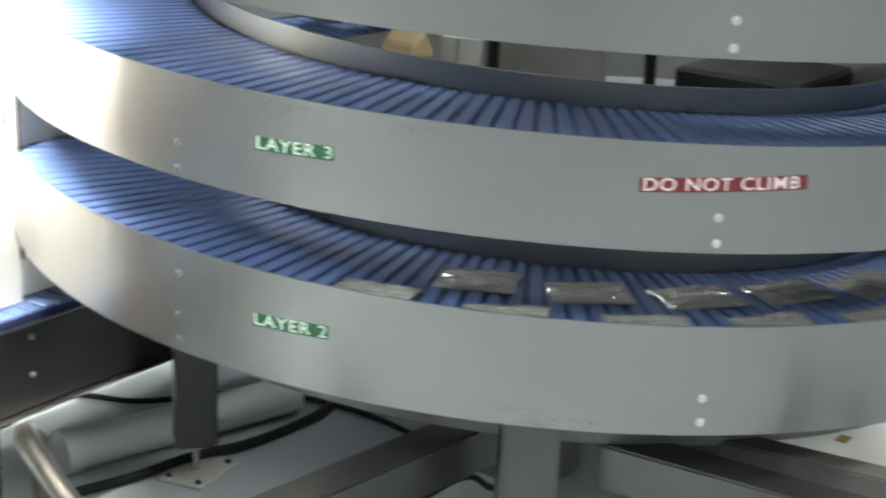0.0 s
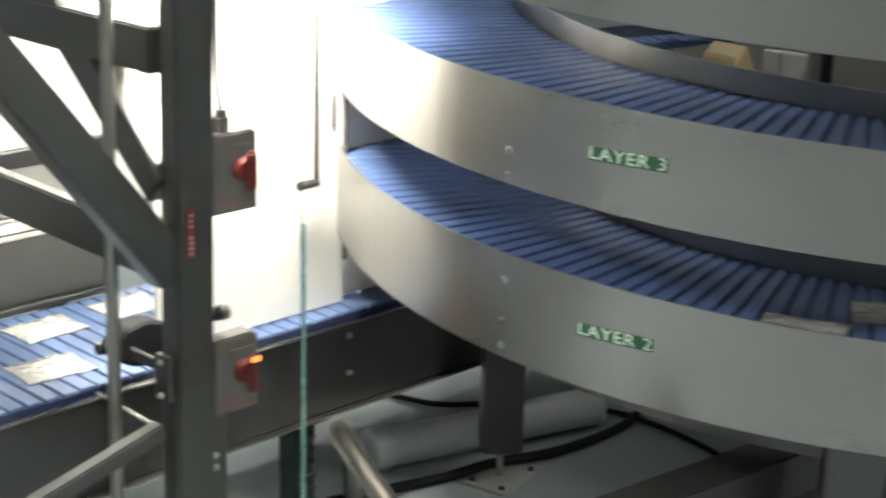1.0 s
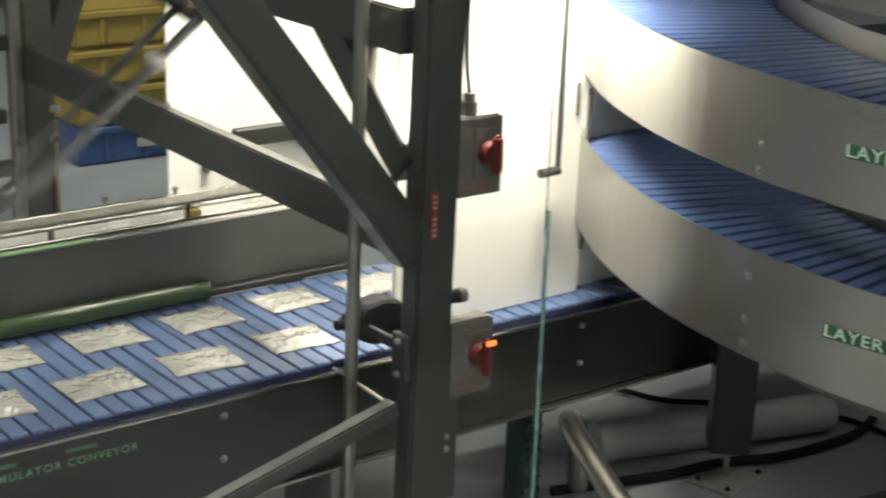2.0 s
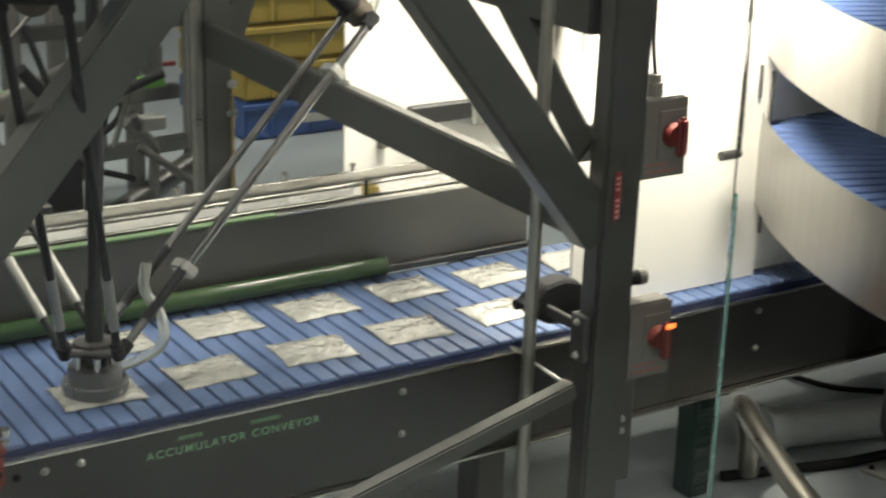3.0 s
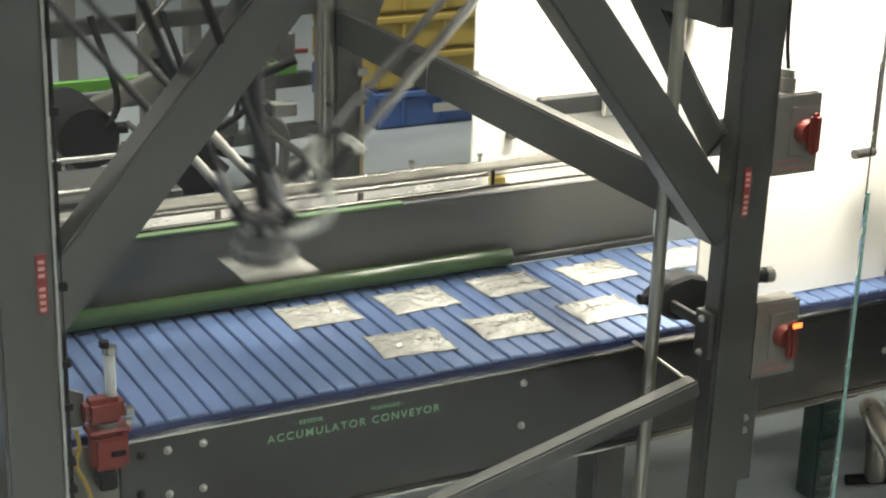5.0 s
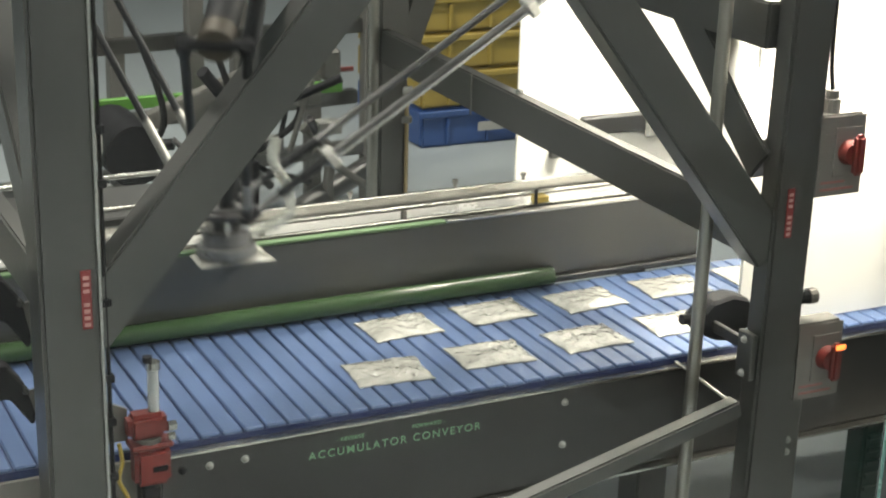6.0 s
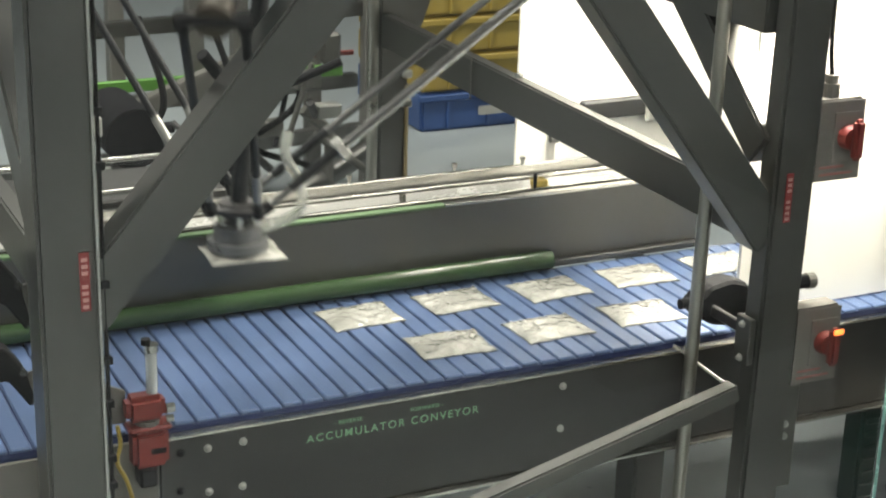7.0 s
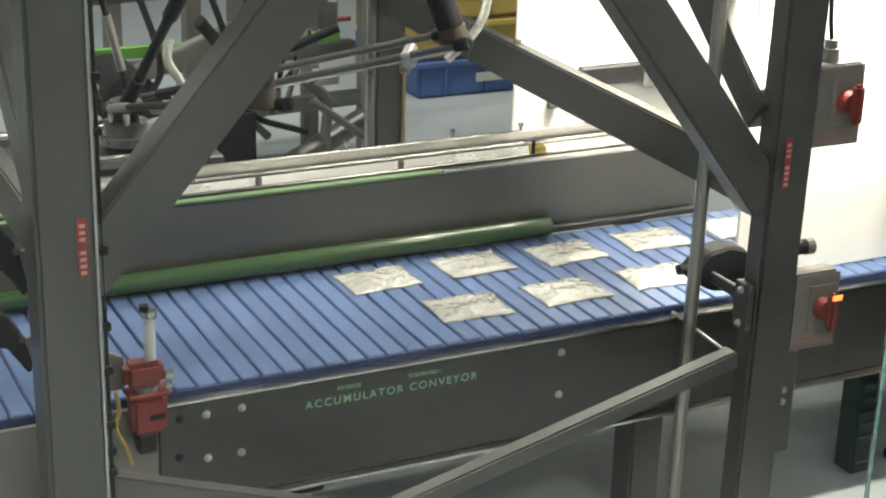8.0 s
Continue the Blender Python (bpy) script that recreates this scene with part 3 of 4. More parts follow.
def spiral_body():
    s = thing("spiral_conveyor", "stainless steel spiral accumulation conveyor standing on tube legs", "conveyor")
    for word, top, tall in LAYERS:
        part("outer_guard", ring_strip(START, END, RO - 0.004, RO, top - tall, top, 150), SPIRAL, s)
        part("inner_guard", ring_strip(START, END, RI - 0.008, RI - 0.003, top - 0.14, top + 0.012, 120), SPIRAL, s)
        part("belt_bed", ring_strip(START, END, RI, RO - 0.005, top - BELT_DROP - 0.06, top - BELT_DROP - 0.03, 100), DARK, s)
        for th, drops in ((180.1, (0.048, 0.125, 0.169) if word == "2" else (0.119, 0.163)), (225.8, (0.118, 0.161) if word != "2" else (0.125, 0.167))):
            base = top + RISE * (radians(th) - THREF)
            for d in drops:
                put_bolt(s, on_drum(RO, th, base - d) @ Matrix.Rotation(radians(90), 4, "X"), DOME)
    tape(s, 188.3, 195.25, 1.022, 0.0235, GREENLABEL, "label_tape")
    bent_lettering("LAYER 3", 0.0292, LETTER, s, 191.75, 1.022, RO + 0.002, 0.137)
    tape(s, 188.05, 195.05, 0.716, 0.0235, GREENLABEL, "label_tape")
    bent_lettering("LAYER 2", 0.0292, LETTER, s, 191.55, 0.716, RO + 0.002, 0.137)
    tape(s, 219.3, 233.0, 1.008, 0.0235, REDLABEL, "warning_tape")
    bent_lettering("DO NOT CLIMB", 0.0292, LETTERP, s, 225.9, 1.008, RO + 0.002, 0.259)
    # legs and base frame
    leg = part("leg", block((-0.047, -0.047, 0.078), (0.047, 0.047, 0.60), 0.006, 2), LEGDARK, s)
    leg.matrix_basis = pose(2.702, 2.342, 0, 0, 0, -40)
    part("levelling_screw", rods([((2.702, 2.342, 0.006), (2.702, 2.342, 0.08), 0.009)], 10), POLISHED, s)
    foot = part("foot_plate", block((-0.085, -0.06, 0.0), (0.085, 0.06, 0.008), 0.002), CREAM, s)
    foot.matrix_basis = pose(2.705, 2.335, 0, 0, 0, 11)
    for dx, dy in ((-0.065, -0.04), (0.065, -0.04), (0.065, 0.04), (-0.065, 0.04)):
        put_bolt(s, foot.matrix_basis @ Matrix.Translation((dx, dy, 0.008)) @ Matrix.Rotation(radians(-90), 4, "X"), HOLE)
    part("post", block((-0.05, -0.05, 0.0), (0.05, 0.05, 0.585), 0.006, 2), FRAME, s).matrix_basis = pose(2.405, 1.262, 0, 0, 0, 38)
    part("base_beam", beam((2.50, 1.40, 0.440), (1.55, 1.53, 0.425), 0.085, 0.085), FRAME, s)
    part("base_beam", beam((2.53, 1.17, 0.445), (2.58, 0.30, 0.445), 0.085, 0.085), FRAME, s)
    part("base_beam", beam((2.66, 1.15, 0.455), (2.76, 0.30, 0.455), 0.06, 0.06), DARK, s)
    part("base_ring", ring_strip(START, END, 0.95, 1.0, 0.50, 0.545, 80), DARK, s)
    part("clamp", block((2.455, 1.165, 0.53), (2.49, 1.20, 0.57), 0.004), STEEL, s)
    part("centre_column", rods([((CX, CY, 0), (CX, CY, 2.2), 0.14)], 28), DARK, s, "", True)
    for th in (200, 236):
        c, d = CX + 0.5 * math.cos(radians(th)), CY + 0.5 * math.sin(radians(th))
        part("inner_strut", rods([((c, d, 0.3), (c, d, 2.0), 0.012)], 12), BLACK, s, "", True)
    part("drive_box", block((3.55, 1.30, 0.78), (3.86, 1.62, 0.945), 0.01), BLACK, s)
    part("drive_motor", rods([((3.80, 1.26, 0.86), (3.98, 1.24, 0.86), 0.05)], 20), CREAM, s, "", True)
    part("drive_deck", block((3.15, 1.35, 0.70), (3.60, 2.10, 0.72), 0.004), DARK, s)
    part("drive_cover", prism([(3.22, 0.82), (3.27, 0.955), (3.31, 0.985), (3.345, 0.94), (3.345, 0.82)], 0.10, 0.006), OCHRE, s).location = (0, 2.16, 0)
    part("drive_cover", prism([(3.30, 0.82), (3.30, 0.985), (3.42, 0.965), (3.36, 0.82)], 0.05, 0.004), CREAM, s).location = (0, 2.06, 0)
    part("bent_rail", bent([(2.36, 2.47, 0.02), (2.31, 2.43, 0.18), (2.22, 2.36, 0.255), (2.15, 2.26, 0.275), (2.05, 2.06, 0.275), (1.93, 1.79, 0.275)], 0.024, 16), TUBE, s, "bent polished tube", True)
    return s


spiral_body()


def spiral_belt(top):
    """One turn of belt, built round its own axis."""
    ob = thing("spiral_belt", "blue plastic slat belt curving round the spiral", "belt", "spiral belts")
    zb = top - BELT_DROP
    half = radians(SLAT_DEG) / 2
    bm = bmesh.new()
    gap = 0.0036
    rings = []
    for r in (RI + 0.001, (RI + RO) / 2, RO - 0.007):
        edge = half - gap / r
        ring = []
        for a, z in ((-edge, -0.018), (-edge, -0.003), (-edge * 0.86, 0.0), (edge * 0.86, 0.0), (edge, -0.003), (edge, -0.018)):
            ring.append(bm.verts.new((r * math.cos(a), r * math.sin(a), z + RISE * a)))
        rings.append(ring)
    for ra, rb in zip(rings, rings[1:]):
        for k in range(6):
            bm.faces.new((ra[k], ra[(k + 1) % 6], rb[(k + 1) % 6], rb[k]))
    bm.faces.new(rings[0]), bm.faces.new(rings[-1][::-1])
    me = mesh_of(bm, BELT, "slat")
    n = int((math.degrees(END - START) + 27) / SLAT_DEG)
    for i in range(n):
        th = math.degrees(START) - 27 + i * SLAT_DEG
        o = new("slat", me)
        o.parent = ob
        o.matrix_basis = pose(0, 0, zb + RISE * (radians(th) - THREF), 0, 0, th)
    part("belt_core", ring_strip(START - 0.45, END, RI + 0.002, RO - 0.008, zb - 0.022, zb - 0.007, 160, (0, 0)), GROOVE, ob)
    return ob


SPIRAL_BELTS = [spiral_belt(top) for _, top, _ in LAYERS]

# ================= bags =================


def bag_mesh(seed):
    """A flat foil pouch: pillowed, with crimped ends and a rumpled face."""
    rnd = random.Random(seed)
    nx, ny, lx, ly = 42, 32, 0.146, 0.110
    bm = bmesh.new()
    top, low = [], []
    o = Vector((rnd.uniform(0, 50), rnd.uniform(0, 50), 0))

    def ridge(u, v, k, f):
        return 1 - 2.2 * abs(noise.noise(Vector((u * f, v * f * 0.8, k)) + o))

    for i in range(nx + 1):
        for j in range(ny + 1):
            u, v = i / nx * 2 - 1, j / ny * 2 - 1
            full = max(0.0, (1 - abs(u) ** 3.4)) ** 0.6 * max(0.0, (1 - abs(v) ** 3.0)) ** 0.6
            w = noise.noise(Vector((u * 1.5, v * 1.5, 0)) + o)
            h = 0.0022 + full * (0.0058 + 0.004 * w + 0.0022 * ridge(u, v, 3, 2.4) + 0.0015 * ridge(u, v, 7, 5.2))
            h += full * 0.0032 * max(0.0, min(1.0, u * 1.5 + 0.5)) * ridge(u, v, 13, 8.5)
            h = max(0.0012, h + 0.0012 * ridge(u, v, 9, 3.5) * (1 - full))
            x = u * lx / 2 * (1 - 0.03 * (1 - v * v)) + 0.002 * noise.noise(Vector((v * 3, 0, 5)) + o)
            y = v * ly / 2 * (1 - 0.05 * (1 - u * u)) + 0.003 * noise.noise(Vector((u * 3, 9, 5)) + o)
            lift = 0.004 * max(0, noise.noise(Vector((u * 2, v * 2, 8)) + o)) * (abs(u) ** 4)
            top.append(bm.verts.new((x, y, h + lift)))
            low.append(bm.verts.new((x, y, 0.0006 + lift)))
    k = ny + 1
    for i in range(nx):
        for j in range(ny):
            a = i * k + j
            bm.faces.new((top[a], top[a + k], top[a + k + 1], top[a + 1]))
            bm.faces.new((low[a], low[a + 1], low[a + k + 1], low[a + k]))
    ring = [j for j in range(ny)] + [i * k + ny for i in range(nx)] + [nx * k + j for j in range(ny, 0, -1)] + [i * k for i in range(nx, 0, -1)]
    for a, b in zip(ring, ring[1:] + ring[:1]):
        bm.faces.new((top[a], top[b], low[b], low[a]))
    return mesh_of(bm, BAG, "bag", True)


BAGS = [bag_mesh(11 + i) for i in range(6)]


def bag(i):
    ob = new("bag", BAGS[i % len(BAGS)])
    return tagged(ob, "flat sealed clear-foil pouch lying on blue belt", "bag", "pouches on the belts")


FRONT = [bag(i) for i in range(8)]
BACK = [bag(i + 3) for i in range(8)]
DRUM_INNER = [bag(i + 1) for i in range(8)]
DRUM_OUTER = [bag(i + 4) for i in range(8)]

# ================= picking robot =================
BASE = Vector((0.992, 2.736, 1.380))
PHI, ROD_L, ARM_L, BASE_R, HUB_R = 0.89, 0.788, 0.466, 0.1725, 0.03
HUB_UP = 0.078


def arm_angles():
    return [radians(PHI + 120 * k) for k in range(3)]


def elbow(hub, az):
    """The shoulder, elbow and hub joint of the arm at an azimuth."""
    u = Vector((math.cos(az), math.sin(az), 0))
    sh, jo = BASE + BASE_R * u, hub + HUB_R * u
    d = jo - sh
    side = Vector((-u.y, u.x, 0))
    lp2 = ROD_L ** 2 - d.dot(side) ** 2
    x, z = d.dot(u), -d.z
    far = math.hypot(x, z)
    c = max(-1, min(1, (ARM_L ** 2 + far * far - lp2) / (2 * ARM_L * far)))
    a = math.atan2(z, x) - math.acos(c)
    return sh, sh + ARM_L * (math.cos(a) * u - Vector((0, 0, math.sin(a)))), jo


def rod_pose(a, b, side):
    """A pose at a with z towards b and x near side."""
    z = (b - a).normalized()
    x = (side - z * side.dot(z)).normalized()
    y = z.cross(x)
    m = Matrix((x, y, z)).transposed().to_4x4()
    return Matrix.Translation(a) @ m


def robot():
    r = thing("picking_robot", "delta picking robot with black carbon rods and suction head", "robot")
    part("base_plate", rods([(BASE + Vector((0, 0, 0.02)), BASE + Vector((0, 0, 0.14)), 0.24)], 32), CREAM, r)
    part("base_column", rods([(BASE + Vector((0, 0, 0.14)), BASE + Vector((0, 0, 0.9)), 0.09)], 24), CREAM, r)
    sets = []
    for k in range(3):
        arm = part("upper_arm", rods([((0, 0, 0), (0, 0, ARM_L - 0.03), 0.026)], 18), BLACK, r, "", True)
        part("elbow_ring", rods([((0, 0, ARM_L - 0.03), (0, 0, ARM_L + 0.004), 0.028)], 18), BRASSY, arm, "", True)
        part("elbow_pin", rods([((-0.055, 0, ARM_L), (0.055, 0, ARM_L), 0.010)], 12), BLACK, arm)
        if k == 0:
            part("clear_hose", bent([(0, 0.03, ARM_L - 0.42), (0, 0.075, ARM_L - 0.30), (0, 0.105, ARM_L - 0.18), (0, 0.10, ARM_L - 0.07), (0, 0.055, ARM_L + 0.0), (0, -0.03, ARM_L + 0.03)], 0.009, 12), HOSE, arm, "clear air hose", True)
        pair = []
        for sgn in (-1, 1):
            rod_ob = part("forearm_rod", rods([((0, 0, 0.02), (0, 0, ROD_L - 0.02), 0.0075)], 12), CARBON if k else SILVERROD, r, "", True)
            part("rod_sleeve", rods([((0, 0, ROD_L - 0.20), (0, 0, ROD_L - 0.07), 0.0092)], 12), SILVER if k else CARBON, rod_ob, "bright metal sleeve" if k else "", True)
            part("ball_socket", rods([((0, 0, -0.008), (0, 0, 0.022), 0.012)], 12), BLACK, rod_ob)
            part("ball_socket", rods([((0, 0, ROD_L - 0.022), (0, 0, ROD_L + 0.008), 0.012)], 12), BLACK, rod_ob)
            if k == 0 and sgn < 0:
                part("clear_hose", rods([((0.02, 0.014, 0.02), (0.02, 0.014, ROD_L - 0.17), 0.009)], 12), HOSE, rod_ob, "clear air hose", True)
                for zz in (0.12, ROD_L - 0.20):
                    part("hose_strap", block((-0.010, -0.010, zz), (0.031, 0.025, zz + 0.022), 0.004), CLEARISH, rod_ob)
            pair.append(rod_ob)
        sets.append((arm, pair))
    shaft = part("centre_shaft", rods([((0, 0, 0.0), (0, 0, 0.42), 0.011)], 14), CARBON, r, "", True)
    part("shaft_sleeve", rods([((0, 0, 0.0), (0, 0, 0.10), 0.016)], 14), CARBON, shaft, "", True)
    sleeve = part("shaft_tube", rods([((0, 0, -0.60), (0, 0, 0.0), 0.016)], 14), CARBON, r, "", True)
    # suction head, its lower face at the origin
    bm = rods([((0, 0, HUB_UP - 0.012), (0, 0, HUB_UP + 0.012), 0.034)], 24)
    for az in arm_angles():
        u = Vector((math.cos(az), math.sin(az), 0))
        n = Vector((-u.y, u.x, 0)) * 0.045
        c = u * HUB_R + Vector((0, 0, HUB_UP))
        rod(bm, c - n, c + n, 0.008, 10)
        rod(bm, Vector((0, 0, HUB_UP)), c, 0.014, 10)
    head = part("wrist_plate", bm, LEGDARK, r)
    part("neck", rods([((0, 0, 0.045), (0, 0, HUB_UP - 0.012), 0.022)], 18), LEGDARK, head, "", True)
    part("cup_body", rods([((0, 0, 0.018), (0, 0, 0.046), 0.046)], 28), CUPGREY, head, "", True)
    part("cup_lip", rods([((0, 0, 0.0), (0, 0, 0.0178), 0.057)], 28), CUPLIP, head, "smoky soft suction lip", True)
    for q in range(6):
        a = q * math.pi / 3 + 0.3
        part("fitting", rods([((0.034 * math.cos(a), 0.034 * math.sin(a), 0.046), (0.034 * math.cos(a), 0.034 * math.sin(a), 0.07), 0.007)], 8), POLISHED, head)
    part("hose_loop", bent([(0.10, 0.0, 0.215), (0.092, -0.01, 0.17), (0.118, -0.015, 0.12), (0.122, -0.012, 0.07), (0.095, -0.005, 0.045), (0.046, 0, 0.032)], 0.010, 12), HOSE, head, "drooping clear air hose", True)
    return r, sets, shaft, sleeve, head


ROBOT, LINKS_OF, SHAFT, SLEEVE, HEAD = robot()

# ================= behind the cell =================


def packing_machine():
    m = thing("packing_machine", "dark steel packing machine frame with hoses and a green rail", "machine")
    for x, y in ((1.10, 4.75), (1.26, 4.95), (1.45, 4.75), (1.66, 4.95), (0.80, 4.8), (1.95, 5.05), (2.07, 4.85)):
        part("leg", block((x, y, 0), (x + 0.05, y + 0.05, 1.1), 0.004), DARK, m)
    part("green_rail", block((0.6, 4.70, 0.462), (1.93, 4.72, 0.498), 0.003), RAILGREEN, m, "bright green plastic rail")
    for z, y in ((0.22, 4.78), (0.36, 4.9), (0.62, 4.8), (0.80, 4.95)):
        part("cross_rail", beam((0.6, y, z), (2.1, y + 0.1, z + 0.01), 0.045, 0.045), FRAME, m)
    part("diagonal_tube", rods([((1.38, 4.30, 0.10), (1.98, 4.62, 0.235), 0.035)], 18), FRAME, m, "", True)
    part("diagonal_tube", beam((0.95, 4.6, 0.33), (1.75, 4.6, 0.62), 0.05, 0.05), DARK, m)
    part("motor", rods([((1.17, 4.35, 0.42), (1.17, 4.62, 0.42), 0.085)], 22), BLACK, m, "black drum motor", True)
    part("gearbox", block((1.34, 4.15, 0.16), (1.46, 4.27, 0.44), 0.015, 2), BLACK, m)
    part("chain_guard", block((1.70, 4.30, 0.60), (1.76, 4.36, 0.69), 0.01), DARK, m)
    part("red_bar", block((1.62, 4.40, 0.598), (1.84, 4.41, 0.612), 0.002), RED, m, "red painted bar")
    part("white_bar", block((1.50, 4.402, 0.60), (1.619, 4.41, 0.610), 0.001), CREAM, m)
    rnd = random.Random(5)
    for k in range(16):
        x, y, z = rnd.uniform(0.75, 1.75), rnd.uniform(4.1, 4.7), rnd.uniform(0.3, 0.75)
        a = (x, y, z)
        b = (x + rnd.uniform(-0.22, 0.22), y + rnd.uniform(-0.1, 0.1), z + rnd.uniform(-0.2, 0.2))
        part("linkage", rods([(a, b, rnd.choice((0.008, 0.012, 0.018)))], 10), rnd.choice((LEGDARK, DARK, BLACK, FRAME)), m, "", True)
    for k in range(9):
        x, y, z = rnd.uniform(0.95, 1.7), rnd.uniform(4.1, 4.5), rnd.uniform(0.28, 0.62)
        part("fitting", block((x, y, z), (x + rnd.uniform(0.03, 0.09), y + 0.05, z + rnd.uniform(0.02, 0.06)), 0.004), rnd.choice((POLISHED, CREAM, DARK)), m)
    for k in range(4):
        x = 1.0 + 0.2 * k
        part("air_hose", bent([(x, 4.4, 0.75), (x + 0.05, 4.35, 0.5), (x - 0.08, 4.4, 0.36), (x + 0.12, 4.45, 0.26)], 0.010, 8), CABLE, m, "", True)
    part("chain", bent([(1.72, 4.5, 0.42), (1.80, 4.5, 0.34), (1.80, 4.5, 0.22), (1.805, 4.5, 0.16)], 0.018, 6), DARK, m)
    return m


packing_machine()


def crates():
    for k in range(4):
        y_mat = BLUEBOX if k == 0 else YELLOW
        z0 = 0.0 if k == 0 else 0.155 + (k - 1) * 0.145
        c = thing("crate", "blue plastic crate standing on the floor" if k == 0 else "yellow plastic crate stacked on a blue one", "crate", "stacked crates")
        h = 0.15 if k == 0 else 0.14
        bm = block((2.595, 5.53, z0), (3.5, 6.15, z0 + h), 0.012, 2)
        part("body", bm, y_mat, c)
        part("rim", block((2.58, 5.514, z0 + h - 0.03), (3.515, 5.5295, z0 + h - 0.005), 0.004), y_mat, c)
        for j in range(5):
            part("rib", block((2.70 + j * 0.17, 5.518, z0 + 0.01), (2.715 + j * 0.17, 5.5295, z0 + h - 0.035), 0.003), y_mat, c)
        if k == 0:
            part("label_card", block((2.83, 5.5115, 0.055), (3.12, 5.5135, 0.09), 0), CREAM, c, "pale card")


crates()


def floor_clutter():
    tagged(part("cable", bent([(2.74, 3.06, 0.012), (2.836, 2.847, 0.012), (2.88, 2.739, 0.012), (2.952, 2.671, 0.012), (3.068, 2.593, 0.012), (3.15, 2.48, 0.012), (3.201, 2.334, 0.012), (3.184, 2.095, 0.012), (3.10, 1.85, 0.012)], 0.0075, 10), CABLE, None, "", True), "thick black cable lying on the floor", "cable")
    tagged(part("cable", bent([(2.30, 2.49, 0.014), (2.466, 2.441, 0.014), (2.59, 2.406, 0.014), (2.72, 2.372, 0.023), (2.876, 2.333, 0.014), (3.045, 2.316, 0.014), (3.155, 2.324, 0.014), (3.25, 2.355, 0.022), (3.45, 2.47, 0.014)], 0.0115, 10), CABLE, None, "", True), "thick black cable lying beside the foot plate", "cable")
    tagged(part("cable", bent([(2.55, 1.42, 0.30), (2.50, 1.50, 0.30), (2.3, 1.75, 0.02)], 0.007, 8), CABLE, None, "", True), "thin black cable hanging by a post", "cable")
    tagged(part("white_board", block((3.66, 0.2, 0.0), (5.0, 1.39, 0.018), 0.004), WHITE), "white board lying flat on the floor", "board")
    tagged(part("paper_scrap", block((3.815, 1.20, 0.0185), (3.86, 1.23, 0.0205), 0.0005), YELLOW), "small yellow scrap lying on the white board", "scrap")
    tagged(part("waste_pipe", rods([((2.50, 2.575, 0.048), (3.12, 2.40, 0.048), 0.048), ((2.50, 2.575, 0.048), (2.54, 2.564, 0.048), 0.054)], 24), PIPE, None, "", True), "pale grey plastic pipe lying on the floor", "pipe")


floor_clutter()
# Unseen fixtures, one over each ceiling lamp, added for reflections.
for lx, ly, _ in CEIL:
    cl = thing("ceiling_light", "long pale fluorescent ceiling light, unseen", "lamp", "ceiling lights")
    part("housing", block((lx - 0.7, ly - 0.17, 3.97), (lx + 0.7, ly + 0.17, 4.2), 0.01), CREAM, cl)
    part("diffuser", block((lx - 0.66, ly - 0.14, 3.955), (lx + 0.66, ly + 0.14, 3.969), 0.002), LAMPGLOW, cl)

# ================= moving things =================
# travel of the straight belt along x, and of the spiral belts in degrees
TRAVEL = [(0.0, 0.53), (0.5, 0.447), (1.0, 0.355), (1.5, 0.255), (2.0, 0.16), (2.5, 0.072), (2.8, 0.032), (3.0, 0.016), (3.3, 0.003), (3.6, 0.0), (4.5, 0.0), (4.8, -0.012),
          (5.2, -0.065), (5.6, -0.118), (6.0, -0.165), (6.5, -0.219), (7.0, -0.246), (7.5, -0.25), (7.7, -0.236), (8.0, -0.204)]
DRUM_DEG = 53.0  # degrees of the drum for a metre of belt
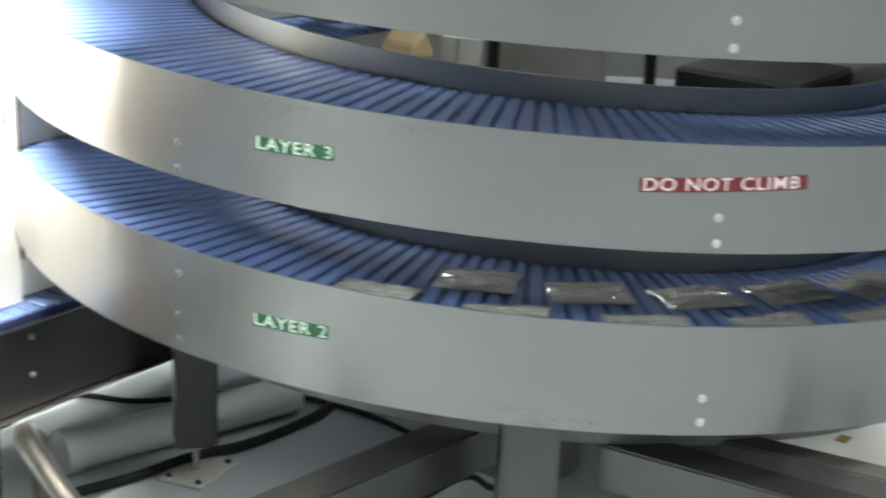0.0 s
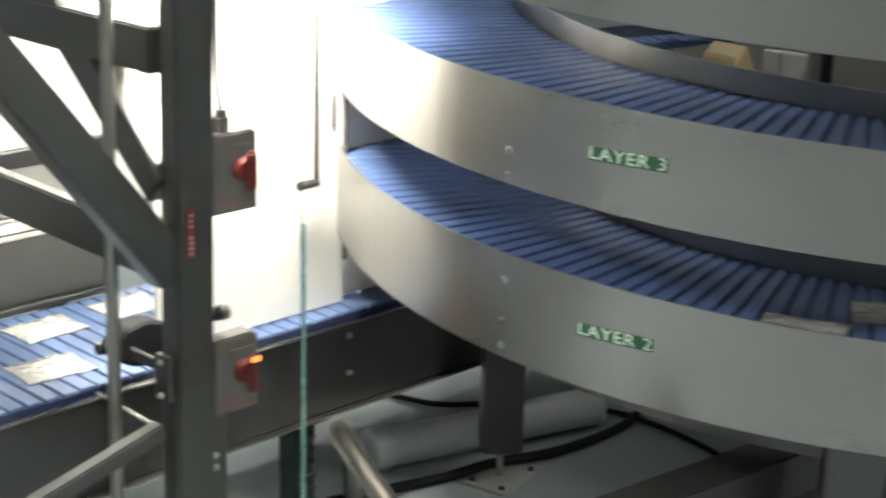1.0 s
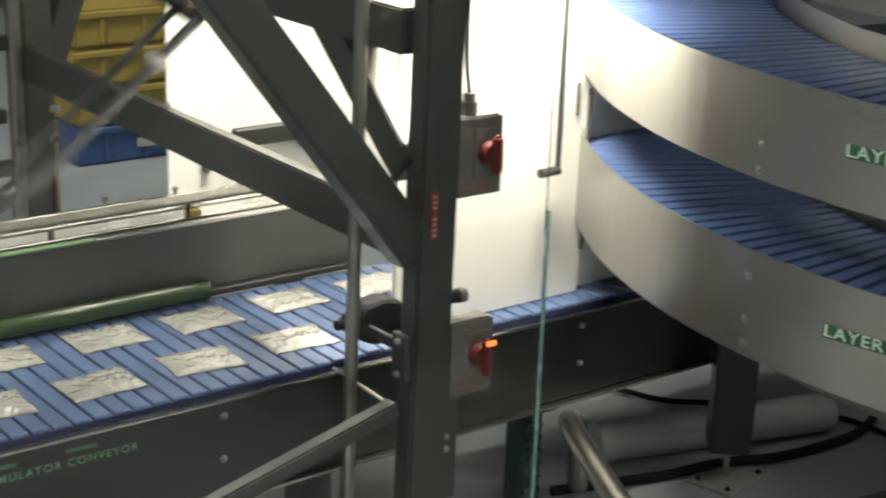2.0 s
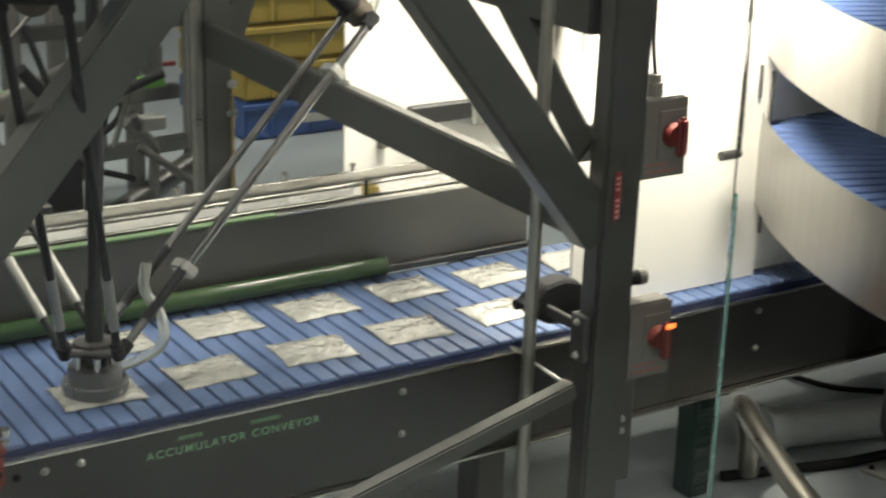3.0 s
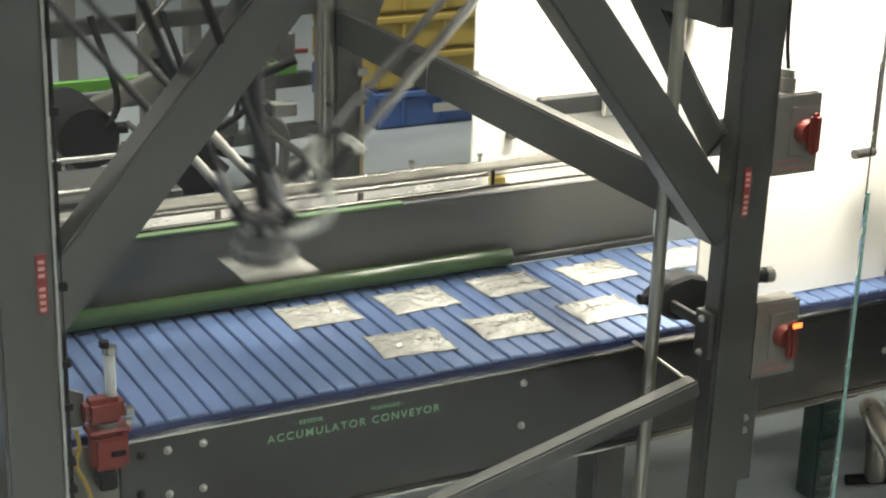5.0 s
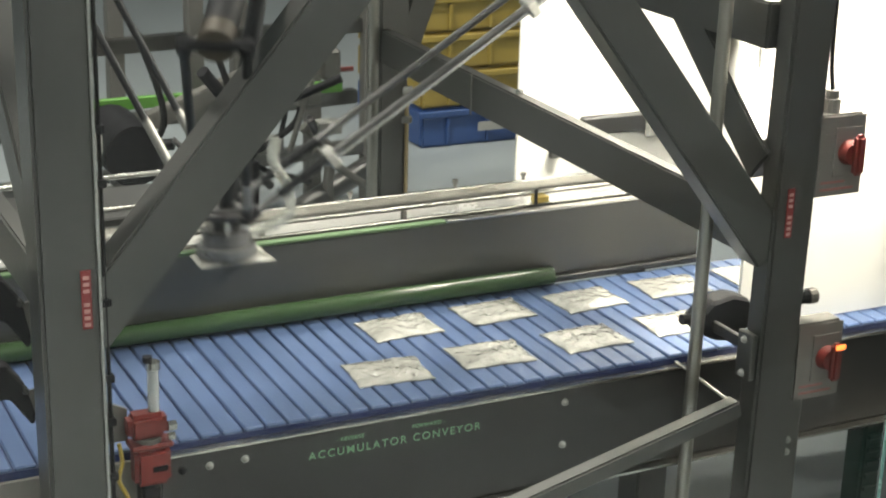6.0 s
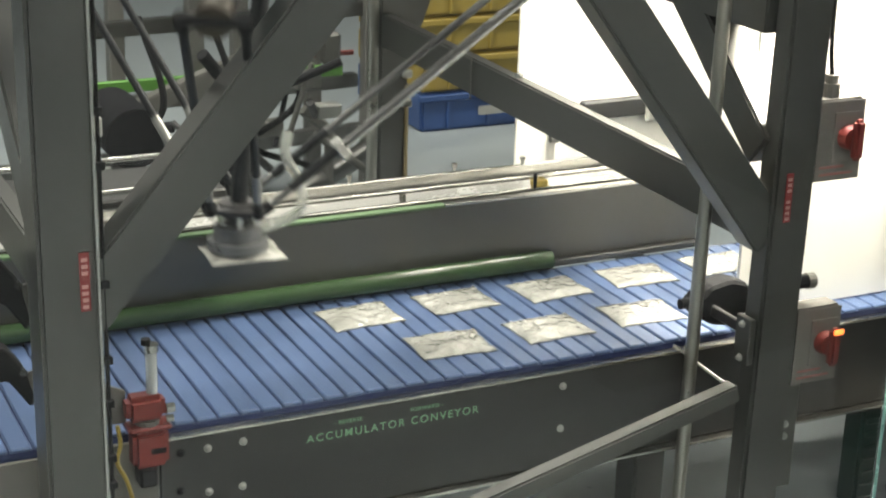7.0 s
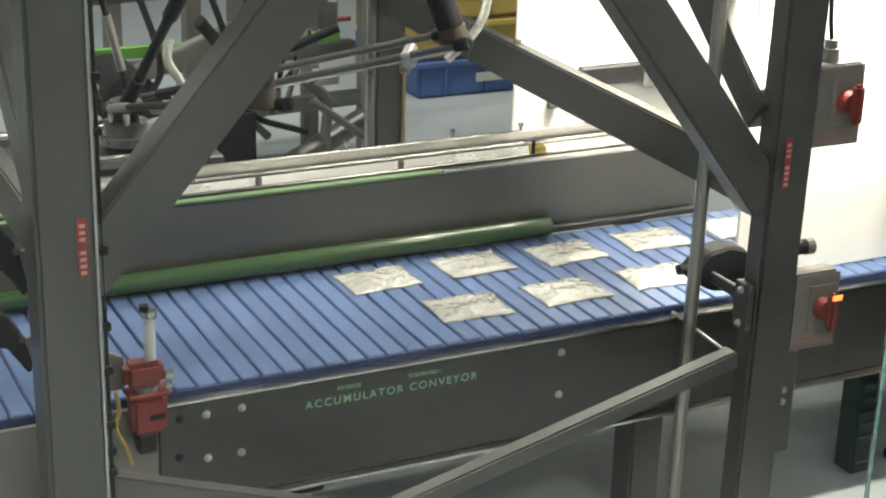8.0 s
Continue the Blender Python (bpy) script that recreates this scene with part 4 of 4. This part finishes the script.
# lower face of the suction head
HEAD_PATH = [
    (0.0, 1.10, 2.76, 0.52), (0.3, 0.93, 3.0, 0.66), (0.5, 0.88, 3.35, 0.645), (0.9, 0.88, 3.35, 0.645), (1.1, 1.0, 2.60, 0.52), (1.25, 0.93, 2.95, 0.66), (1.5, 0.88, 3.35, 0.645),
    (1.9, 0.90, 3.25, 0.64), (2.05, 0.97, 2.76, 0.50), (2.25, 0.90, 3.05, 0.66), (2.45, 0.86, 3.35, 0.645), (2.75, 0.86, 3.3, 0.645),
    (2.9, 0.916, 2.600, 0.582),
    (3.0, 0.892, 2.570, 0.490),
    (3.1, 0.881, 2.580, 0.566),
    (3.2, 0.841, 2.640, 0.619),
    (3.3, 0.843, 2.760, 0.643),
    (3.4, 0.860, 2.950, 0.644),
    (3.5, 0.840, 3.250, 0.654),
    (3.6, 0.856, 3.350, 0.629),
    (3.8, 0.849, 3.300, 0.643),
    (3.9, 0.982, 2.820, 0.574),
    (4.0, 0.995, 2.760, 0.482),
    (4.1, 0.936, 2.720, 0.577),
    (4.2, 0.882, 2.820, 0.606),
    (4.3, 0.875, 3.000, 0.629),
    (4.4, 0.877, 3.300, 0.632),
    (4.6, 0.883, 3.350, 0.645),
    (4.7, 1.049, 2.750, 0.577),
    (5.8, 1.056, 2.740, 0.563),
    (5.9, 1.006, 2.760, 0.614),
    (6.0, 0.924, 2.850, 0.648),
    (6.1, 0.914, 3.000, 0.662),
    (6.2, 0.881, 3.250, 0.657),
    (6.4, 0.876, 3.350, 0.637),
    (6.5, 0.967, 2.850, 0.599),
    (6.6, 1.078, 2.570, 0.548),
    (6.66, 1.063, 2.570, 0.494),
    (6.72, 1.056, 2.574, 0.525),
    (6.8, 1.041, 2.600, 0.611),
    (6.9, 0.962, 2.700, 0.625),
    (7.0, 0.939, 2.820, 0.632),
    (7.1, 0.937, 3.000, 0.634),
    (7.2, 0.897, 3.280, 0.630),
    (7.4, 0.881, 3.350, 0.622),
    (4.85, 1.073, 2.57, 0.494), (4.97, 1.05, 2.64, 0.62), (5.1, 0.95, 2.95, 0.66), (5.25, 0.88, 3.33, 0.645), (5.45, 0.88, 3.35, 0.645), (5.6, 1.0, 2.90, 0.62), (5.7, 1.06, 2.76, 0.494),
    (8.0, 0.880, 3.350, 0.630),
]
HEAD_PATH.sort()


def head_at(t):
    for (ta, *a), (tb, *b) in zip(HEAD_PATH, HEAD_PATH[1:]):
        if t <= tb:
            u = (t - ta) / (tb - ta)
            return Vector(a).lerp(Vector(b), u)
    return Vector(HEAD_PATH[-1][1:])


def travel_at(t):
    for (ta, a), (tb, b) in zip(TRAVEL, TRAVEL[1:]):
        if t <= tb:
            return a + (b - a) * (t - ta) / (tb - ta)
    return TRAVEL[-1][1]


def key_robot():
    times = [p[0] for p in HEAD_PATH]
    walk(HEAD, [(t, Matrix.Translation(head_at(t))) for t in times])
    up = Vector((0, 0, HUB_UP))
    walk(SHAFT, [(t, rod_pose(head_at(t) + up, BASE, Vector((1, 0, 0)))) for t in times])
    walk(SLEEVE, [(t, rod_pose(BASE, BASE * 2 - head_at(t) - up, Vector((1, 0, 0)))) for t in times])
    for az, (arm, pair) in zip(arm_angles(), LINKS_OF):
        side = Vector((-math.sin(az), math.cos(az), 0))
        walk(arm, [(t, rod_pose(*elbow(head_at(t) + up, az)[:2], side)) for t in times])
        for sgn, rod_ob in zip((-1, 1), pair):
            off = side * 0.045 * sgn
            rows = []
            for t in times:
                _, el, jo = elbow(head_at(t) + up, az)
                rows.append((t, rod_pose(el + off, jo + off, side)))
            walk(rod_ob, rows)


# picked bags: (row, index, time of the lift, time it is set down)
PICKS = {("front", 0): (3.02, 3.55), ("back", 0): (4.02, 4.5), ("front", 1): (4.87, 5.3), ("back", 1): (5.72, 6.3), ("front", 2): (6.67, 7.3)}
FRONT_X = [0.877 + 0.2105 * i for i in range(8)]
BACK_X = [0.982, 1.20, 1.408, 1.617, 1.826, 2.035, 2.244, 2.453]


def key_bags():
    rnd = random.Random(3)
    for row, obs, xs, y in (("front", FRONT, FRONT_X, 2.568), ("back", BACK, BACK_X, 2.760)):
        for i, ob in enumerate(obs):
            turn = rnd.uniform(-5, 5) + (180 if rnd.random() < 0.5 else 0)
            jy = rnd.uniform(-0.006, 0.006)
            pick = PICKS.get((row, i))
            rows = []
            if pick is None:
                rows = [(t, pose(xs[i] + s, y + jy, BZ, 0, 0, turn)) for t, s in TRAVEL]
            else:
                lift, down = pick
                rows = [(t, pose(xs[i] + s, y + jy, BZ, 0, 0, turn)) for t, s in TRAVEL if t < lift - 0.05]
                rows.append((lift, pose(xs[i] + travel_at(lift), y + jy, BZ + 0.002, 0, 0, turn)))
                off = Vector((xs[i] + travel_at(lift), y + jy, 0)) - head_at(lift)
                for t, *p in HEAD_PATH:
                    if lift + 0.02 < t < down:
                        rows.append((t, pose(p[0] + off.x, p[1] + off.y, max(BZ, p[2] - 0.013), 0, 0, turn)))
                end = head_at(down)
                rows.append((down, pose(end.x + off.x, end.y + off.y, 0.614, 0, 0, turn)))
                rows.append((min(8.0, down + 1.2), pose(end.x - 0.9, end.y + off.y, 0.614, 0, 0, turn)))
                if down + 1.2 < 8.0:
                    rows.append((8.0, pose(end.x - 1.0, end.y + off.y, 0.614, 0, 0, turn)))
            walk(ob, rows)
    top = LAYERS[0][1] - BELT_DROP
    for obs, first, step, r in ((DRUM_INNER, 205.5, 12.1, 0.925), (DRUM_OUTER, 197.1, 12.4, 1.088)):
        for i, ob in enumerate(obs):
            turn = rnd.uniform(-6, 6)
            dr = rnd.uniform(-0.008, 0.008)
            rows = []
            for t, s in TRAVEL:
                th = first + step * i - (s - TRAVEL[0][1]) * DRUM_DEG
                a = radians(th)
                rows.append((t, pose(CX + (r + dr) * math.cos(a), CY + (r + dr) * math.sin(a), top + 0.0005 + RISE * (a - THREF), 0, 0, th + 90 + turn)))
            walk(ob, rows)


def motions():
    walk(BELT_OB, [(t, pose(s, 0, 0)) for t, s in TRAVEL])
    for ob in SPIRAL_BELTS:
        rows = []
        for t, s in TRAVEL:
            d = -(s - TRAVEL[0][1]) * DRUM_DEG
            rows.append((t, pose(CX, CY, RISE * radians(d), 0, 0, d)))
        walk(ob, rows)
    key_robot()
    key_bags()


motions()
